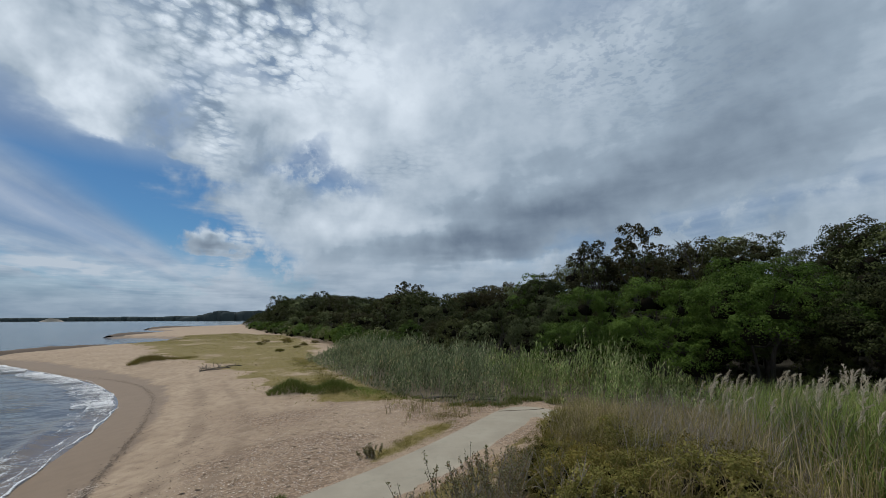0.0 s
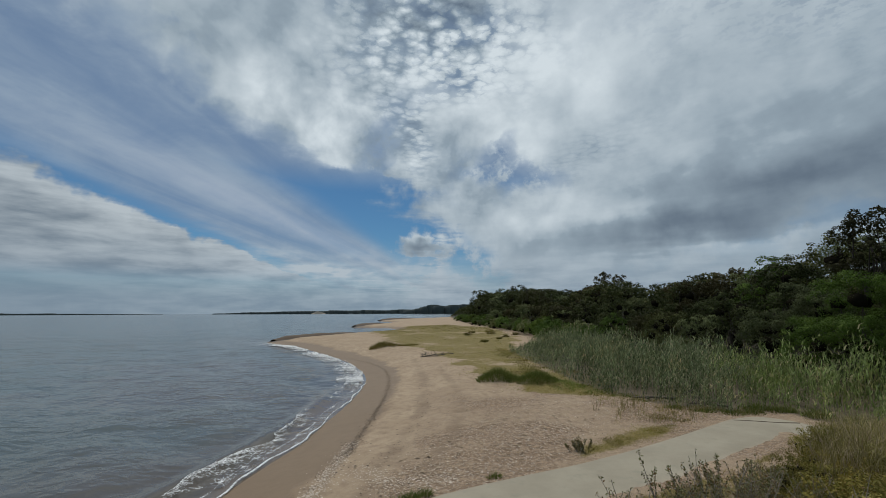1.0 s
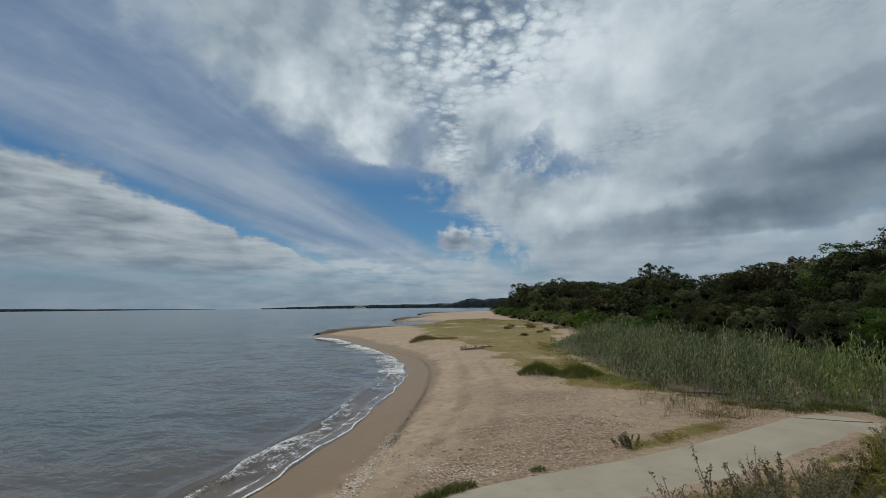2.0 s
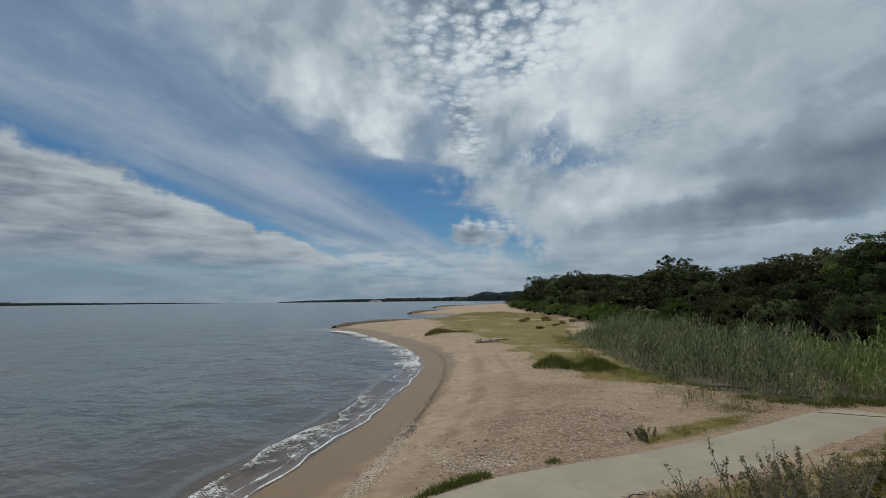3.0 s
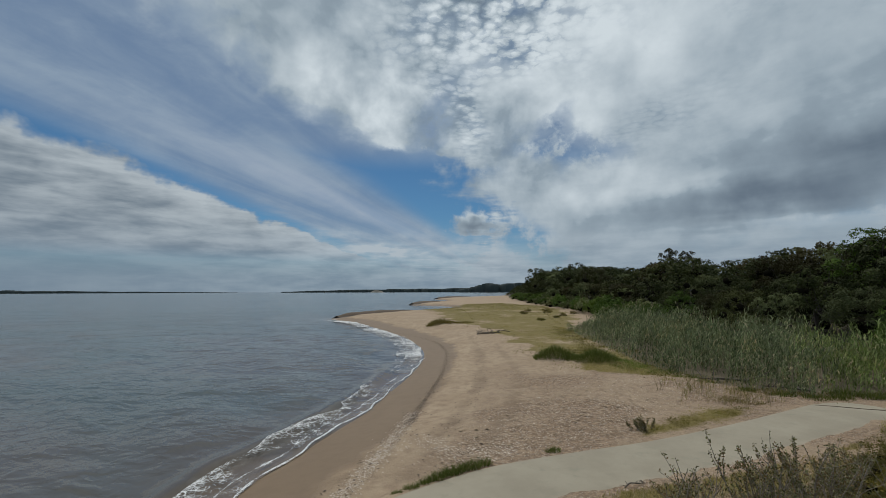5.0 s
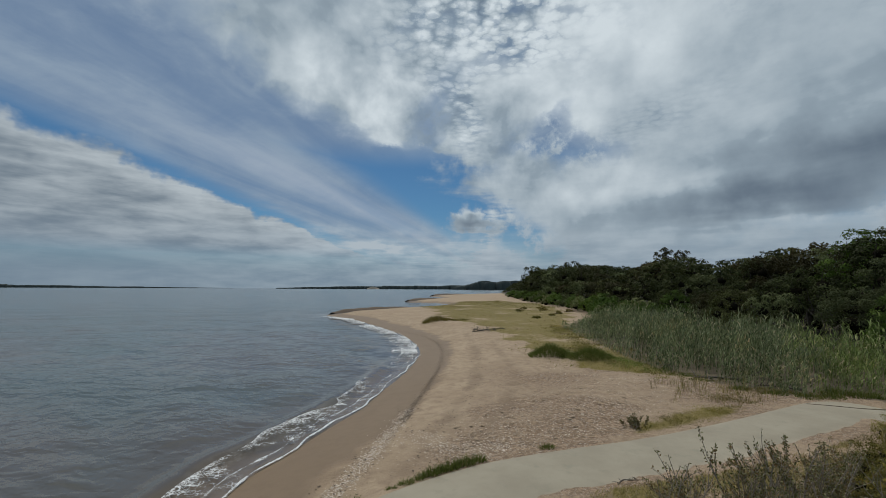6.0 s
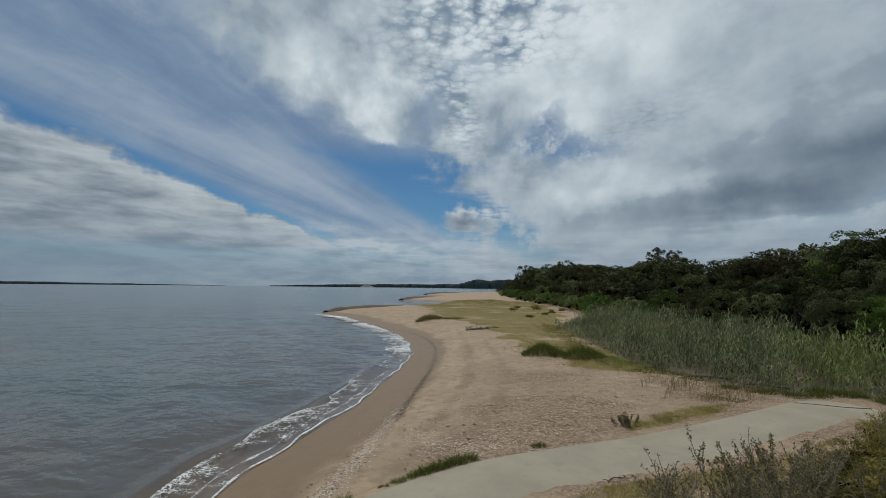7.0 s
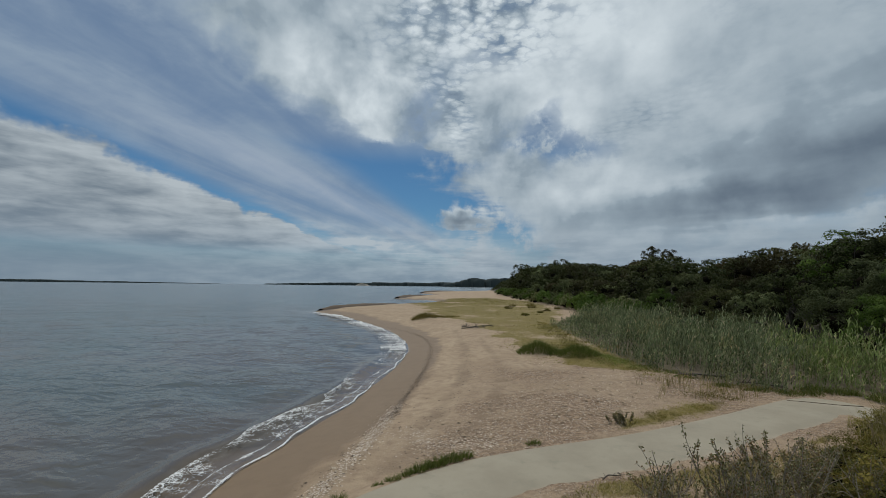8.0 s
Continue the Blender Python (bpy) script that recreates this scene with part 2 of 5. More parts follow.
def leaf_material(name, dark, mid, light, dry=None, dry_share=0.0, glow=0.22, rough=0.55, each=0.0, patchy=0.0):
    m, n, bsdf, out, geo = material(name)
    r = geo.outputs["Random Per Island"]
    where = geo.outputs["Position"]
    if each:
        r = n.math("ADD", n.math("MULTIPLY_ADD", r, 0.45, 0.05), n.math("MULTIPLY", n.ramp(n.noise(where, 1.7, 3, 0.6), 0.32, 0.70), 0.5))
    col = n.mix(n.ramp(r, 0.0, 0.6, smooth=False), dark, mid)
    col = n.mix(n.ramp(r, 0.55, 1.0, smooth=False), col, light)
    if dry:
        pick = n.math("FRACT", n.math("MULTIPLY", r, 37.7))
        col = n.mix(n.math("LESS_THAN", pick, dry_share), col, dry)
    broad = n.noise(where, 0.55, 3)
    col = n.mix(n.ramp(broad, 0.30, 0.70, 0.0, 0.45), col, n.mix(0.5, col, light), "MIX")
    if patchy:
        # the stand is fresher, duller and drier from place to place
        col = n.mix(1.0, col, n.mix(n.ramp(n.noise(where, 0.9, 4, 0.6), 0.32, 0.68), (1 - 0.5 * patchy,) * 3, (1 + 0.35 * patchy, 1 + 0.35 * patchy, 1 + 0.3 * patchy)), "MULTIPLY")
        col = n.mix(n.ramp(n.noise(n.vec("ADD", where, (31.0, 7.0, 3.0)), 0.5, 4, 0.65), 0.52, 0.70, 0.0, 0.5 * patchy), col, n.mix(1.0, col, (1.35, 0.98, 0.72), "MULTIPLY"))
    if each:
        # every plant has its own shade: fresher, duller or browner
        own = n.node("ShaderNodeObjectInfo").outputs["Random"]
        col = n.mix(1.0, col, n.mix(n.ramp(own, 0.0, 1.0, smooth=False), (1 - 0.40 * each,) * 3, (1 + 0.50 * each, 1 + 0.47 * each, 1 + 0.38 * each)), "MULTIPLY")
        other = n.math("FRACT", n.math("MULTIPLY", own, 7.3))
        col = n.mix(n.ramp(other, 0.45, 1.0, 0.0, 0.55), col, n.mix(1.0, col, (1.18, 0.97, 0.84), "MULTIPLY"))
    n.put(col, bsdf.inputs["Base Color"])
    n.put(rough, bsdf.inputs["Roughness"])
    n.put(0.03 if each else 0.12, bsdf.inputs["Specular IOR Level"])
    tr, mixer = n.node("ShaderNodeBsdfTranslucent"), n.node("ShaderNodeMixShader")
    n.put(col, tr.inputs[0])
    n.put(glow, mixer.inputs[0])
    n.put(bsdf.outputs[0], mixer.inputs[1])
    n.put(tr.outputs[0], mixer.inputs[2])
    n.put(mixer.outputs[0], out.inputs[0])
    return m


def wood_material(name, a, b, gloss=0.3):
    m, n, bsdf, out, geo = material(name)
    n.put(gloss, bsdf.inputs["Specular IOR Level"])
    where = geo.outputs["Position"]
    n.put(n.mix(n.noise(n.stretch(where, 6, 6, 1.5), 3.0, 5), a, b), bsdf.inputs["Base Color"])
    n.put(0.85, bsdf.inputs["Roughness"])
    relief(n, bsdf, n.noise(n.stretch(where, 8, 8, 1.5), 6.0, 5), 0.6, 0.01)
    return m


def sand_material():
    m, n, bsdf, out, geo = material("sand")
    where = geo.outputs["Position"]
    wet, shelly, green, litter_shade, mud, track = (attribute(n, a) for a in ("wet", "shelly", "green", "litter_shade", "mud", "track"))
    broad, mid, grit = n.noise(where, 0.5, 4), n.noise(where, 3.0, 5, 0.6), n.noise(where, 60.0, 3, 0.6)
    col = n.mix(n.ramp(broad, 0.3, 0.7), (0.375, 0.277, 0.181), (0.452, 0.343, 0.229))
    col = n.mix(n.ramp(mid, 0.40, 0.68, 0.0, 0.75), col, (0.285, 0.203, 0.135))
    # coarse shell grit
    chips = n.cells(where, 62.0, "F1", "Color")
    chip = n.node("ShaderNodeSeparateXYZ")
    n.put(chips, chip.inputs[0])
    rough_col = n.mix(n.ramp(n.noise(where, 9.0, 6, 0.75), 0.40, 0.62), (0.185, 0.124, 0.077), (0.385, 0.272, 0.175))
    rough_col = n.mix(n.ramp(chip.outputs[0], 0.91, 0.95), rough_col, (0.50, 0.44, 0.37))
    rough_col = n.mix(n.ramp(chip.outputs[1], 0.90, 0.95), rough_col, (0.10, 0.075, 0.055))
    col = n.mix(shelly, col, rough_col)
    col = n.mix(n.ramp(grit, 0.45, 0.75, 0.0, 0.35), col, (0.26, 0.19, 0.14))
    # plant litter and moss
    moss = n.mix(n.ramp(n.noise(where, 7.0, 5, 0.65), 0.3, 0.7), (0.135, 0.108, 0.021), (0.222, 0.170, 0.045))
    col = n.mix(n.ramp(n.math("ADD", green, n.math("MULTIPLY_ADD", n.noise(where, 2.2, 6, 0.7), 1.2, -0.6)), 0.25, 0.75, 0.0, 0.9), col, moss)
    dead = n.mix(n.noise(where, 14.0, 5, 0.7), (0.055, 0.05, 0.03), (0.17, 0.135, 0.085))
    col = n.mix(n.ramp(n.math("ADD", litter_shade, n.math("MULTIPLY_ADD", n.noise(where, 4.0, 5, 0.7), 1.0, -0.5)), 0.3, 0.8, 0.0, 0.9), col, dead)
    # above 1, under the woods, the trees' shade is painted in as near black
    col = n.mix(n.ramp(litter_shade, 1.0, 1.5, 0.0, 0.92), col, (0.026, 0.024, 0.015))
    col = n.mix(n.math("MULTIPLY", track, 0.55), col, (0.22, 0.158, 0.105))
    damp = n.mix(0.85, col, (0.152, 0.099, 0.053))
    col = n.mix(wet, col, damp)
    col = n.mix(mud, col, (0.06, 0.052, 0.043))
    n.put(col, bsdf.inputs["Base Color"])
    n.put(n.ramp(wet, 0.0, 1.0, 0.93, 0.68), bsdf.inputs["Roughness"])
    n.put(0.35, bsdf.inputs["Specular IOR Level"])
    bumps = n.math("MULTIPLY", n.math("ADD", n.noise(where, 5.0, 6, 0.65), n.math("MULTIPLY", n.noise(where, 28.0, 4, 0.7), 0.5)), n.math("SUBTRACT", 1.05, wet))
    # old footprints
    dent = n.math("MULTIPLY", n.ramp(n.cells(n.vec("ADD", where, n.vec("SCALE", n.noise(where, 4.0, 2, colour=True), scale=0.25)), 2.7), 0.10, 0.42, -1.0, 0.0), n.ramp(shelly, 0.0, 0.5, 0.15, 0.5))
    relief(n, bsdf, n.math("ADD", bumps, n.math("MULTIPLY", dent, n.math("SUBTRACT", 1.0, wet))), 0.75, 0.08)
    return m


def water_material():
    m, n, bsdf, out, geo = material("sea_water")
    where = geo.outputs["Position"]
    shallow = attribute(n, "shallow")
    turn = n.node("ShaderNodeVectorRotate")
    n.put(where, turn.inputs[0])
    n.put(radians(24), turn.inputs["Angle"])
    turned = turn.outputs[0]
    silt = n.mix(n.ramp(n.noise(n.stretch(turned, 0.06, 0.14, 1), 1.0, 4), 0.38, 0.62), (0.076, 0.103, 0.101), (0.103, 0.100, 0.094))
    col = n.mix(shallow, silt, (0.090, 0.070, 0.053))
    col = n.mix(n.ramp(shallow, 0.80, 1.0), col, (0.165, 0.125, 0.09))
    n.put(col, bsdf.inputs["Base Color"])
    n.put(0.12, bsdf.inputs["Roughness"])
    n.put(1.33, bsdf.inputs["IOR"])
    swell = n.noise(n.stretch(where, 0.22, 0.55, 1), 0.6, 2, 0.5, 0.5)
    big = n.noise(n.stretch(turned, 0.6, 1.1, 1), 0.62, 2, 0.45, 0.5)
    mid = n.noise(n.stretch(turned, 0.9, 1.35, 1), 2.0, 2, 0.45, 0.4)
    small = n.noise(n.stretch(turned, 1.0, 1.6, 1), 6.0, 2, 0.5)
    # gusts roughen the water in patches
    gust = n.ramp(n.noise(n.stretch(where, 0.10, 0.22, 1), 1.0, 3, 0.55), 0.36, 0.66, 0.55, 1.25)
    waves = n.math("ADD", n.math("MULTIPLY", swell, 0.5), n.math("MULTIPLY", n.math("ADD", n.math("MULTIPLY", big, 0.75), n.math("ADD", n.math("MULTIPLY", mid, 0.36), n.math("MULTIPLY", small, 0.010))), gust))
    relief(n, bsdf, waves, 1.0, n.ramp(shallow, 0.35, 1.0, 0.20, 0.05))
    return m


def foam_material():
    m, n, bsdf, out, geo = material("sea_foam")
    where = geo.outputs["Position"]
    dense = attribute(n, "dense")
    n.put((0.66, 0.67, 0.66, 1), bsdf.inputs["Base Color"])
    n.put(0.7, bsdf.inputs["Roughness"])
    wob = n.vec("ADD", where, n.vec("SCALE", n.noise(where, 3.0, 3, colour=True), scale=0.35))
    lace = n.cells(wob, 7.5, "DISTANCE_TO_EDGE")
    lace2 = n.cells(wob, 19.0, "DISTANCE_TO_EDGE")
    web = n.math("MAXIMUM", n.ramp(lace, 0.02, 0.16, 1.0, 0.0), n.math("MULTIPLY", n.ramp(lace2, 0.02, 0.2, 1.0, 0.0), 0.8))
    amount = n.math("ADD", n.math("MULTIPLY", web, 0.55), n.math("MULTIPLY_ADD", n.noise(where, 2.6, 6, 0.7), 1.3, -0.75))
    amount = n.math("ADD", amount, n.math("MULTIPLY_ADD", dense, 1.5, -0.85))
    clearer, mixer = n.node("ShaderNodeBsdfTransparent"), n.node("ShaderNodeMixShader")
    n.put(n.ramp(amount, 0.12, 0.55), mixer.inputs[0])
    n.put(clearer.outputs[0], mixer.inputs[1])
    n.put(bsdf.outputs[0], mixer.inputs[2])
    n.put(mixer.outputs[0], out.inputs[0])
    relief(n, bsdf, n.noise(where, 18, 4), 0.7, 0.03)
    return m


def concrete_material():
    m, n, bsdf, out, geo = material("concrete")
    where = geo.outputs["Position"]
    col = n.mix(n.ramp(n.noise(where, 0.9, 5, 0.6), 0.3, 0.7), (0.282, 0.246, 0.18), (0.342, 0.302, 0.224))
    col = n.mix(n.ramp(n.noise(where, 3.2, 6, 0.7), 0.52, 0.72, 0.0, 0.45), col, (0.225, 0.215, 0.16))
    col = n.mix(n.ramp(n.noise(where, 70, 3, 0.6), 0.5, 0.8, 0.0, 0.3), col, (0.25, 0.23, 0.18))
    # blown sand along the edges
    drift = n.math("ADD", attribute(n, "edge"), n.math("MULTIPLY_ADD", n.noise(where, 2.0, 5, 0.65), 1.0, -0.5))
    col = n.mix(n.ramp(drift, 0.55, 0.95, 0.0, 0.7), col, (0.43, 0.35, 0.26))
    n.put(col, bsdf.inputs["Base Color"])
    n.put(0.88, bsdf.inputs["Roughness"])
    relief(n, bsdf, n.noise(where, 45, 5, 0.7), 0.35, 0.01)
    return m


def plain_material(name, a, b, scale=8.0, rough=0.8):
    m, n, bsdf, out, geo = material(name)
    col = n.mix(n.noise(geo.outputs["Position"], scale, 5, 0.65), a, b)
    col = n.mix(n.ramp(geo.outputs["Random Per Island"], 0, 1, 0.0, 0.5, smooth=False), col, b)
    n.put(col, bsdf.inputs["Base Color"])
    n.put(rough, bsdf.inputs["Roughness"])
    return m


SAND, WATER, FOAM, CONCRETE = sand_material(), water_material(), foam_material(), concrete_material()
LEAF_SCRUB = leaf_material("scrub_leaves", (0.026, 0.033, 0.012), (0.042, 0.052, 0.019), (0.085, 0.098, 0.038), None, 0, 0.08, each=1.0)
LEAF_BRIGHT = leaf_material("bright_leaves", (0.030, 0.054, 0.010), (0.072, 0.122, 0.022), (0.152, 0.22, 0.047), None, 0, 0.20, each=0.45)
LEAF_GREY = leaf_material("grey_green_leaves", (0.065, 0.08, 0.034), (0.118, 0.14, 0.06), (0.225, 0.25, 0.12), each=1.0)
LEAF_OLIVE = leaf_material("olive_leaves", (0.03, 0.031, 0.014), (0.046, 0.045, 0.02), (0.07, 0.067, 0.031), each=1.0)
LEAF_SHRUB = leaf_material("saltbush_leaves", (0.075, 0.08, 0.028), (0.155, 0.155, 0.062), (0.36, 0.335, 0.185), (0.23, 0.14, 0.065), 0.25, 0.25)
LEAF_HEATH = leaf_material("heath_leaves", (0.085, 0.09, 0.022), (0.16, 0.155, 0.04), (0.25, 0.225, 0.075), (0.26, 0.17, 0.07), 0.10, 0.3, each=0.8)
REED = leaf_material("reed_blades", (0.06, 0.086, 0.036), (0.142, 0.182, 0.082), (0.35, 0.39, 0.215), (0.46, 0.40, 0.25), 0.10, 0.32, patchy=1.0)
REED_FRESH = leaf_material("fresh_reed_blades", (0.095, 0.145, 0.04), (0.215, 0.29, 0.085), (0.43, 0.48, 0.215), (0.47, 0.41, 0.24), 0.12, 0.34, patchy=1.0)
GRASS_DRY = leaf_material("dry_grass_blades", (0.155, 0.14, 0.04), (0.255, 0.22, 0.072), (0.40, 0.34, 0.155), (0.38, 0.30, 0.20), 0.3, 0.35, patchy=0.8)
GRASS_GREEN = leaf_material("green_grass_blades", (0.085, 0.125, 0.024), (0.15, 0.205, 0.042), (0.26, 0.31, 0.085), (0.38, 0.32, 0.18), 0.14, 0.38, patchy=0.8)
GRASS_DARK = leaf_material("dark_grass_blades", (0.07, 0.096, 0.02), (0.12, 0.15, 0.031), (0.18, 0.20, 0.055), (0.23, 0.19, 0.08), 0.06, 0.35)
GRASS_OLIVE = leaf_material("olive_grass_blades", (0.12, 0.112, 0.028), (0.185, 0.165, 0.04), (0.26, 0.22, 0.07), (0.24, 0.17, 0.08), 0.2, 0.3)
MARSH = leaf_material("marsh_turf", (0.18, 0.165, 0.038), (0.22, 0.20, 0.045), (0.28, 0.245, 0.07), (0.36, 0.29, 0.14), 0.16, 0.3, patchy=0.8)
DEAD_STALK = leaf_material("dead_grey_stalks", (0.19, 0.16, 0.135), (0.27, 0.235, 0.205), (0.38, 0.34, 0.30), None, 0, 0.2, 0.85)
PLUME = leaf_material("seed_plumes", (0.34, 0.29, 0.20), (0.43, 0.37, 0.27), (0.53, 0.47, 0.36), None, 0, 0.3, 0.8)
BARK = wood_material("grey_bark", (0.03, 0.025, 0.02), (0.085, 0.072, 0.06))
# near black: paints the shade seen through the gaps of the crowns
CROWN_SHADE = wood_material("crown_gap_shade", (0.008, 0.0075, 0.005), (0.018, 0.016, 0.011), 0.0)
TWIG = wood_material("pale_twigs", (0.19, 0.155, 0.125), (0.38, 0.33, 0.275))
DRIFT = wood_material("weathered_wood", (0.06, 0.05, 0.04), (0.20, 0.17, 0.14))
SHELL = plain_material("broken_shells", (0.80, 0.73, 0.63), (0.50, 0.39, 0.29), 30, 0.8)
WRACK = plain_material("dark_beach_wrack", (0.05, 0.036, 0.024), (0.13, 0.09, 0.058), 20, 0.9)
# bluish: distance haze is mixed into the colour of these woods
FAR_LAND = leaf_material("far_woods", (0.045, 0.06, 0.06), (0.06, 0.075, 0.073), (0.075, 0.09, 0.085), None, 0, 0.0, 0.9)
CLIFF = plain_material("pale_sandy_cliff", (0.42, 0.36, 0.28), (0.34, 0.29, 0.23), 0.1, 0.9)


# ---------------------------------------------------------------- geometry helpers
def build(name, verts, faces, mat, parent=None, attrs=None, smooth=False):
    """One mesh object from arrays: verts (n, 3), faces a list of (m, k) arrays."""
    me = bpy.data.meshes.new(name)
    verts = np.asarray(verts, dtype=np.float32)
    faces = [np.asarray(f, dtype=np.int32) for f in (faces if isinstance(faces, (list, tuple)) else [faces]) if len(f)]
    loops = np.concatenate([f.ravel() for f in faces])
    sizes = np.concatenate([np.full(len(f), f.shape[1]) for f in faces])
    me.vertices.add(len(verts))
    me.vertices.foreach_set("co", verts.ravel())
    me.loops.add(len(loops))
    me.loops.foreach_set("vertex_index", loops)
    me.polygons.add(len(sizes))
    me.polygons.foreach_set("loop_start", np.concatenate([[0], np.cumsum(sizes)[:-1]]).astype(np.int32))
    if smooth:
        me.polygons.foreach_set("use_smooth", np.ones(len(sizes), dtype=bool))
    for k, v in (attrs or {}).items():
        me.attributes.new(k, "FLOAT", "POINT").data.foreach_set("value", np.asarray(v, dtype=np.float32))
    me.materials.append(mat)
    me.update(calc_edges=True)
    ob = new(name, me)
    if parent is not None:
        ob.parent = parent
    return ob


def empty_thing(name, place=(0, 0, 0)):
    ob = new(name)
    ob.empty_display_size = 0.2
    ob.location = place
    return ob


def unit(v):
    return v / np.maximum(np.linalg.norm(v, axis=-1, keepdims=True), 1e-9)


def value_noise(x, y, scale, seed=0):
    """Smooth random heights from 0 to 1, at that many bumps a metre."""
    x, y = np.asarray(x) * scale, np.asarray(y) * scale
    xi, yi = np.floor(x), np.floor(y)
    fx, fy = x - xi, y - yi
    fx, fy = fx * fx * (3 - 2 * fx), fy * fy * (3 - 2 * fy)

    def rnd(a, b):
        s = np.sin(a * 127.1 + b * 311.7 + seed * 74.7) * 43758.5453
        return s - np.floor(s)
    return (rnd(xi, yi) * (1 - fx) + rnd(xi + 1, yi) * fx) * (1 - fy) + (rnd(xi, yi + 1) * (1 - fx) + rnd(xi + 1, yi + 1) * fx) * fy


def fractal(x, y, scale, octaves=3, seed=0):
    return sum(value_noise(x, y, scale * 2 ** i, seed + i) / 2 ** i for i in range(octaves)) / (2 - 0.5 ** (octaves - 1))


def smoothstep(a, b, v):
    t = np.clip((v - a) / (b - a), 0, 1)
    return t * t * (3 - 2 * t)


def curve_points(points, steps=6):
    """A smooth line through the points (Catmull-Rom)."""
    p = np.asarray(points, dtype=float)
    p = np.vstack([2 * p[0] - p[1], p, 2 * p[-1] - p[-2]])
    t = np.linspace(0, 1, steps, endpoint=False)[:, None]
    rows = []
    for a, b, c, d in zip(p, p[1:], p[2:], p[3:]):
        rows.append(0.5 * (2 * b + (c - a) * t + (2 * a - 5 * b + 4 * c - d) * t ** 2 + (3 * b - a - 3 * c + d) * t ** 3))
    return np.vstack([*rows, p[-2][None]])


def line_distance(x, y, line):
    best = np.full(np.shape(x), 1e9)
    for (ax, ay), (bx, by) in zip(line, line[1:]):
        dx, dy = bx - ax, by - ay
        t = np.clip(((x - ax) * dx + (y - ay) * dy) / max(dx * dx + dy * dy, 1e-9), 0, 1)
        best = np.minimum(best, np.hypot(x - ax - t * dx, y - ay - t * dy))
    return best


def inside(x, y, ring):
    hit = np.zeros(np.shape(x), dtype=bool)
    for (ax, ay), (bx, by) in zip(ring, np.roll(ring, -1, axis=0)):
        if ay != by:
            hit ^= ((ay > y) != (by > y)) & (x < (bx - ax) * (y - ay) / (by - ay) + ax)
    return hit


def scatter(rng, ring, count):
    """Random places inside a ring on the plan."""
    ring = np.asarray(ring, dtype=float)
    lo, hi = ring.min(0), ring.max(0)
    rows = []
    while sum(map(len, rows)) < count:
        p = lo + rng.random((count, 2)) * (hi - lo)
        rows.append(p[inside(p[:, 0], p[:, 1], ring)])
    return np.vstack(rows)[:count]


def leaf_quads(centres, along, normal, length, width):
    """Pointed leaves, a diamond each."""
    along = unit(along)
    side = unit(np.cross(along, normal))
    lift = unit(np.cross(side, along))
    length, width = np.reshape(length, (-1, 1)), np.reshape(width, (-1, 1))
    v = np.stack([centres - along * length / 2, centres + side * width / 2 + lift * width * 0.15, centres + along * length / 2, centres - side * width / 2 + lift * width * 0.15], axis=1)
    n = len(centres)
    return v.reshape(-1, 3), np.arange(n * 4).reshape(n, 4)


def blades(rng, base, heights, widths, lean, droop=0.35, segments=3):
    """Grass blades: tapering strips that bend over. base (n, 3), lean (n, 2) metres at the tip for each metre of height."""
    n = len(base)
    turn = rng.random(n) * 2 * np.pi
    side = np.stack([np.cos(turn), np.sin(turn), np.zeros(n)], 1)
    rows = []
    for i in range(segments + 1):
        t = i / segments
        off = np.zeros((n, 3))
        off[:, :2] = lean * (heights * t ** (1.6 + droop))[:, None]
        off[:, 2] = heights * (t - droop * 0.45 * t ** 3 * np.minimum(np.hypot(*lean.T), 1.2))
        c = base + off
        w = (widths * (1 - t) ** 0.7 * (0.75 + 0.5 * min(t, 0.5)))[:, None] / 2
        if i < segments:
            rows += [c - side * w, c + side * w]
        else:
            rows += [c]
    k = segments * 2 + 1
    v = np.stack(rows, 1).reshape(-1, 3)
    start = np.arange(n) * k
    quads = [np.stack([start + 2 * i, start + 2 * i + 1, start + 2 * i + 3, start + 2 * i + 2], 1) for i in range(segments - 1)]
    tip = np.stack([start + 2 * segments - 2, start + 2 * segments - 1, start + 2 * segments], 1)
    return v, [np.vstack(quads), tip] if quads else [tip]


class Pile:
    """Gathers pieces of one mesh."""

    def __init__(self):
        self.v, self.f, self.n = [], {3: [], 4: []}, 0

    def add(self, v, faces):
        for f in (faces if isinstance(faces, (list, tuple)) else [faces]):
            f = np.asarray(f)
            self.f[f.shape[1]].append(f + self.n)
        self.v.append(np.asarray(v))
        self.n += len(v)
        return self

    def done(self, name, mat, parent=None, smooth=False):
        return build(name, np.vstack(self.v), [np.vstack(f) for f in self.f.values() if f], mat, parent, smooth=smooth)


def tube(points, radii, sides=6):
    p = np.asarray(points, dtype=float)
    r = np.asarray(radii, dtype=float)
    d = unit(np.gradient(p, axis=0))
    ref = np.where(np.abs(d[:, 2:3]) > 0.9, np.array([[1.0, 0, 0]]), np.array([[0, 0, 1.0]]))
    a = unit(np.cross(d, ref))
    b = np.cross(d, a)
    ang = np.linspace(0, 2 * np.pi, sides, endpoint=False)
    ring = p[:, None] + r[:, None, None] * (np.cos(ang)[None, :, None] * a[:, None] + np.sin(ang)[None, :, None] * b[:, None])
    n = len(p)
    i, j = np.meshgrid(np.arange(n - 1), np.arange(sides), indexing="ij")
    i, j = i.ravel(), j.ravel()
    k = (j + 1) % sides
    faces = np.stack([i * sides + j, i * sides + k, (i + 1) * sides + k, (i + 1) * sides + j], 1)
    return ring.reshape(-1, 3), faces


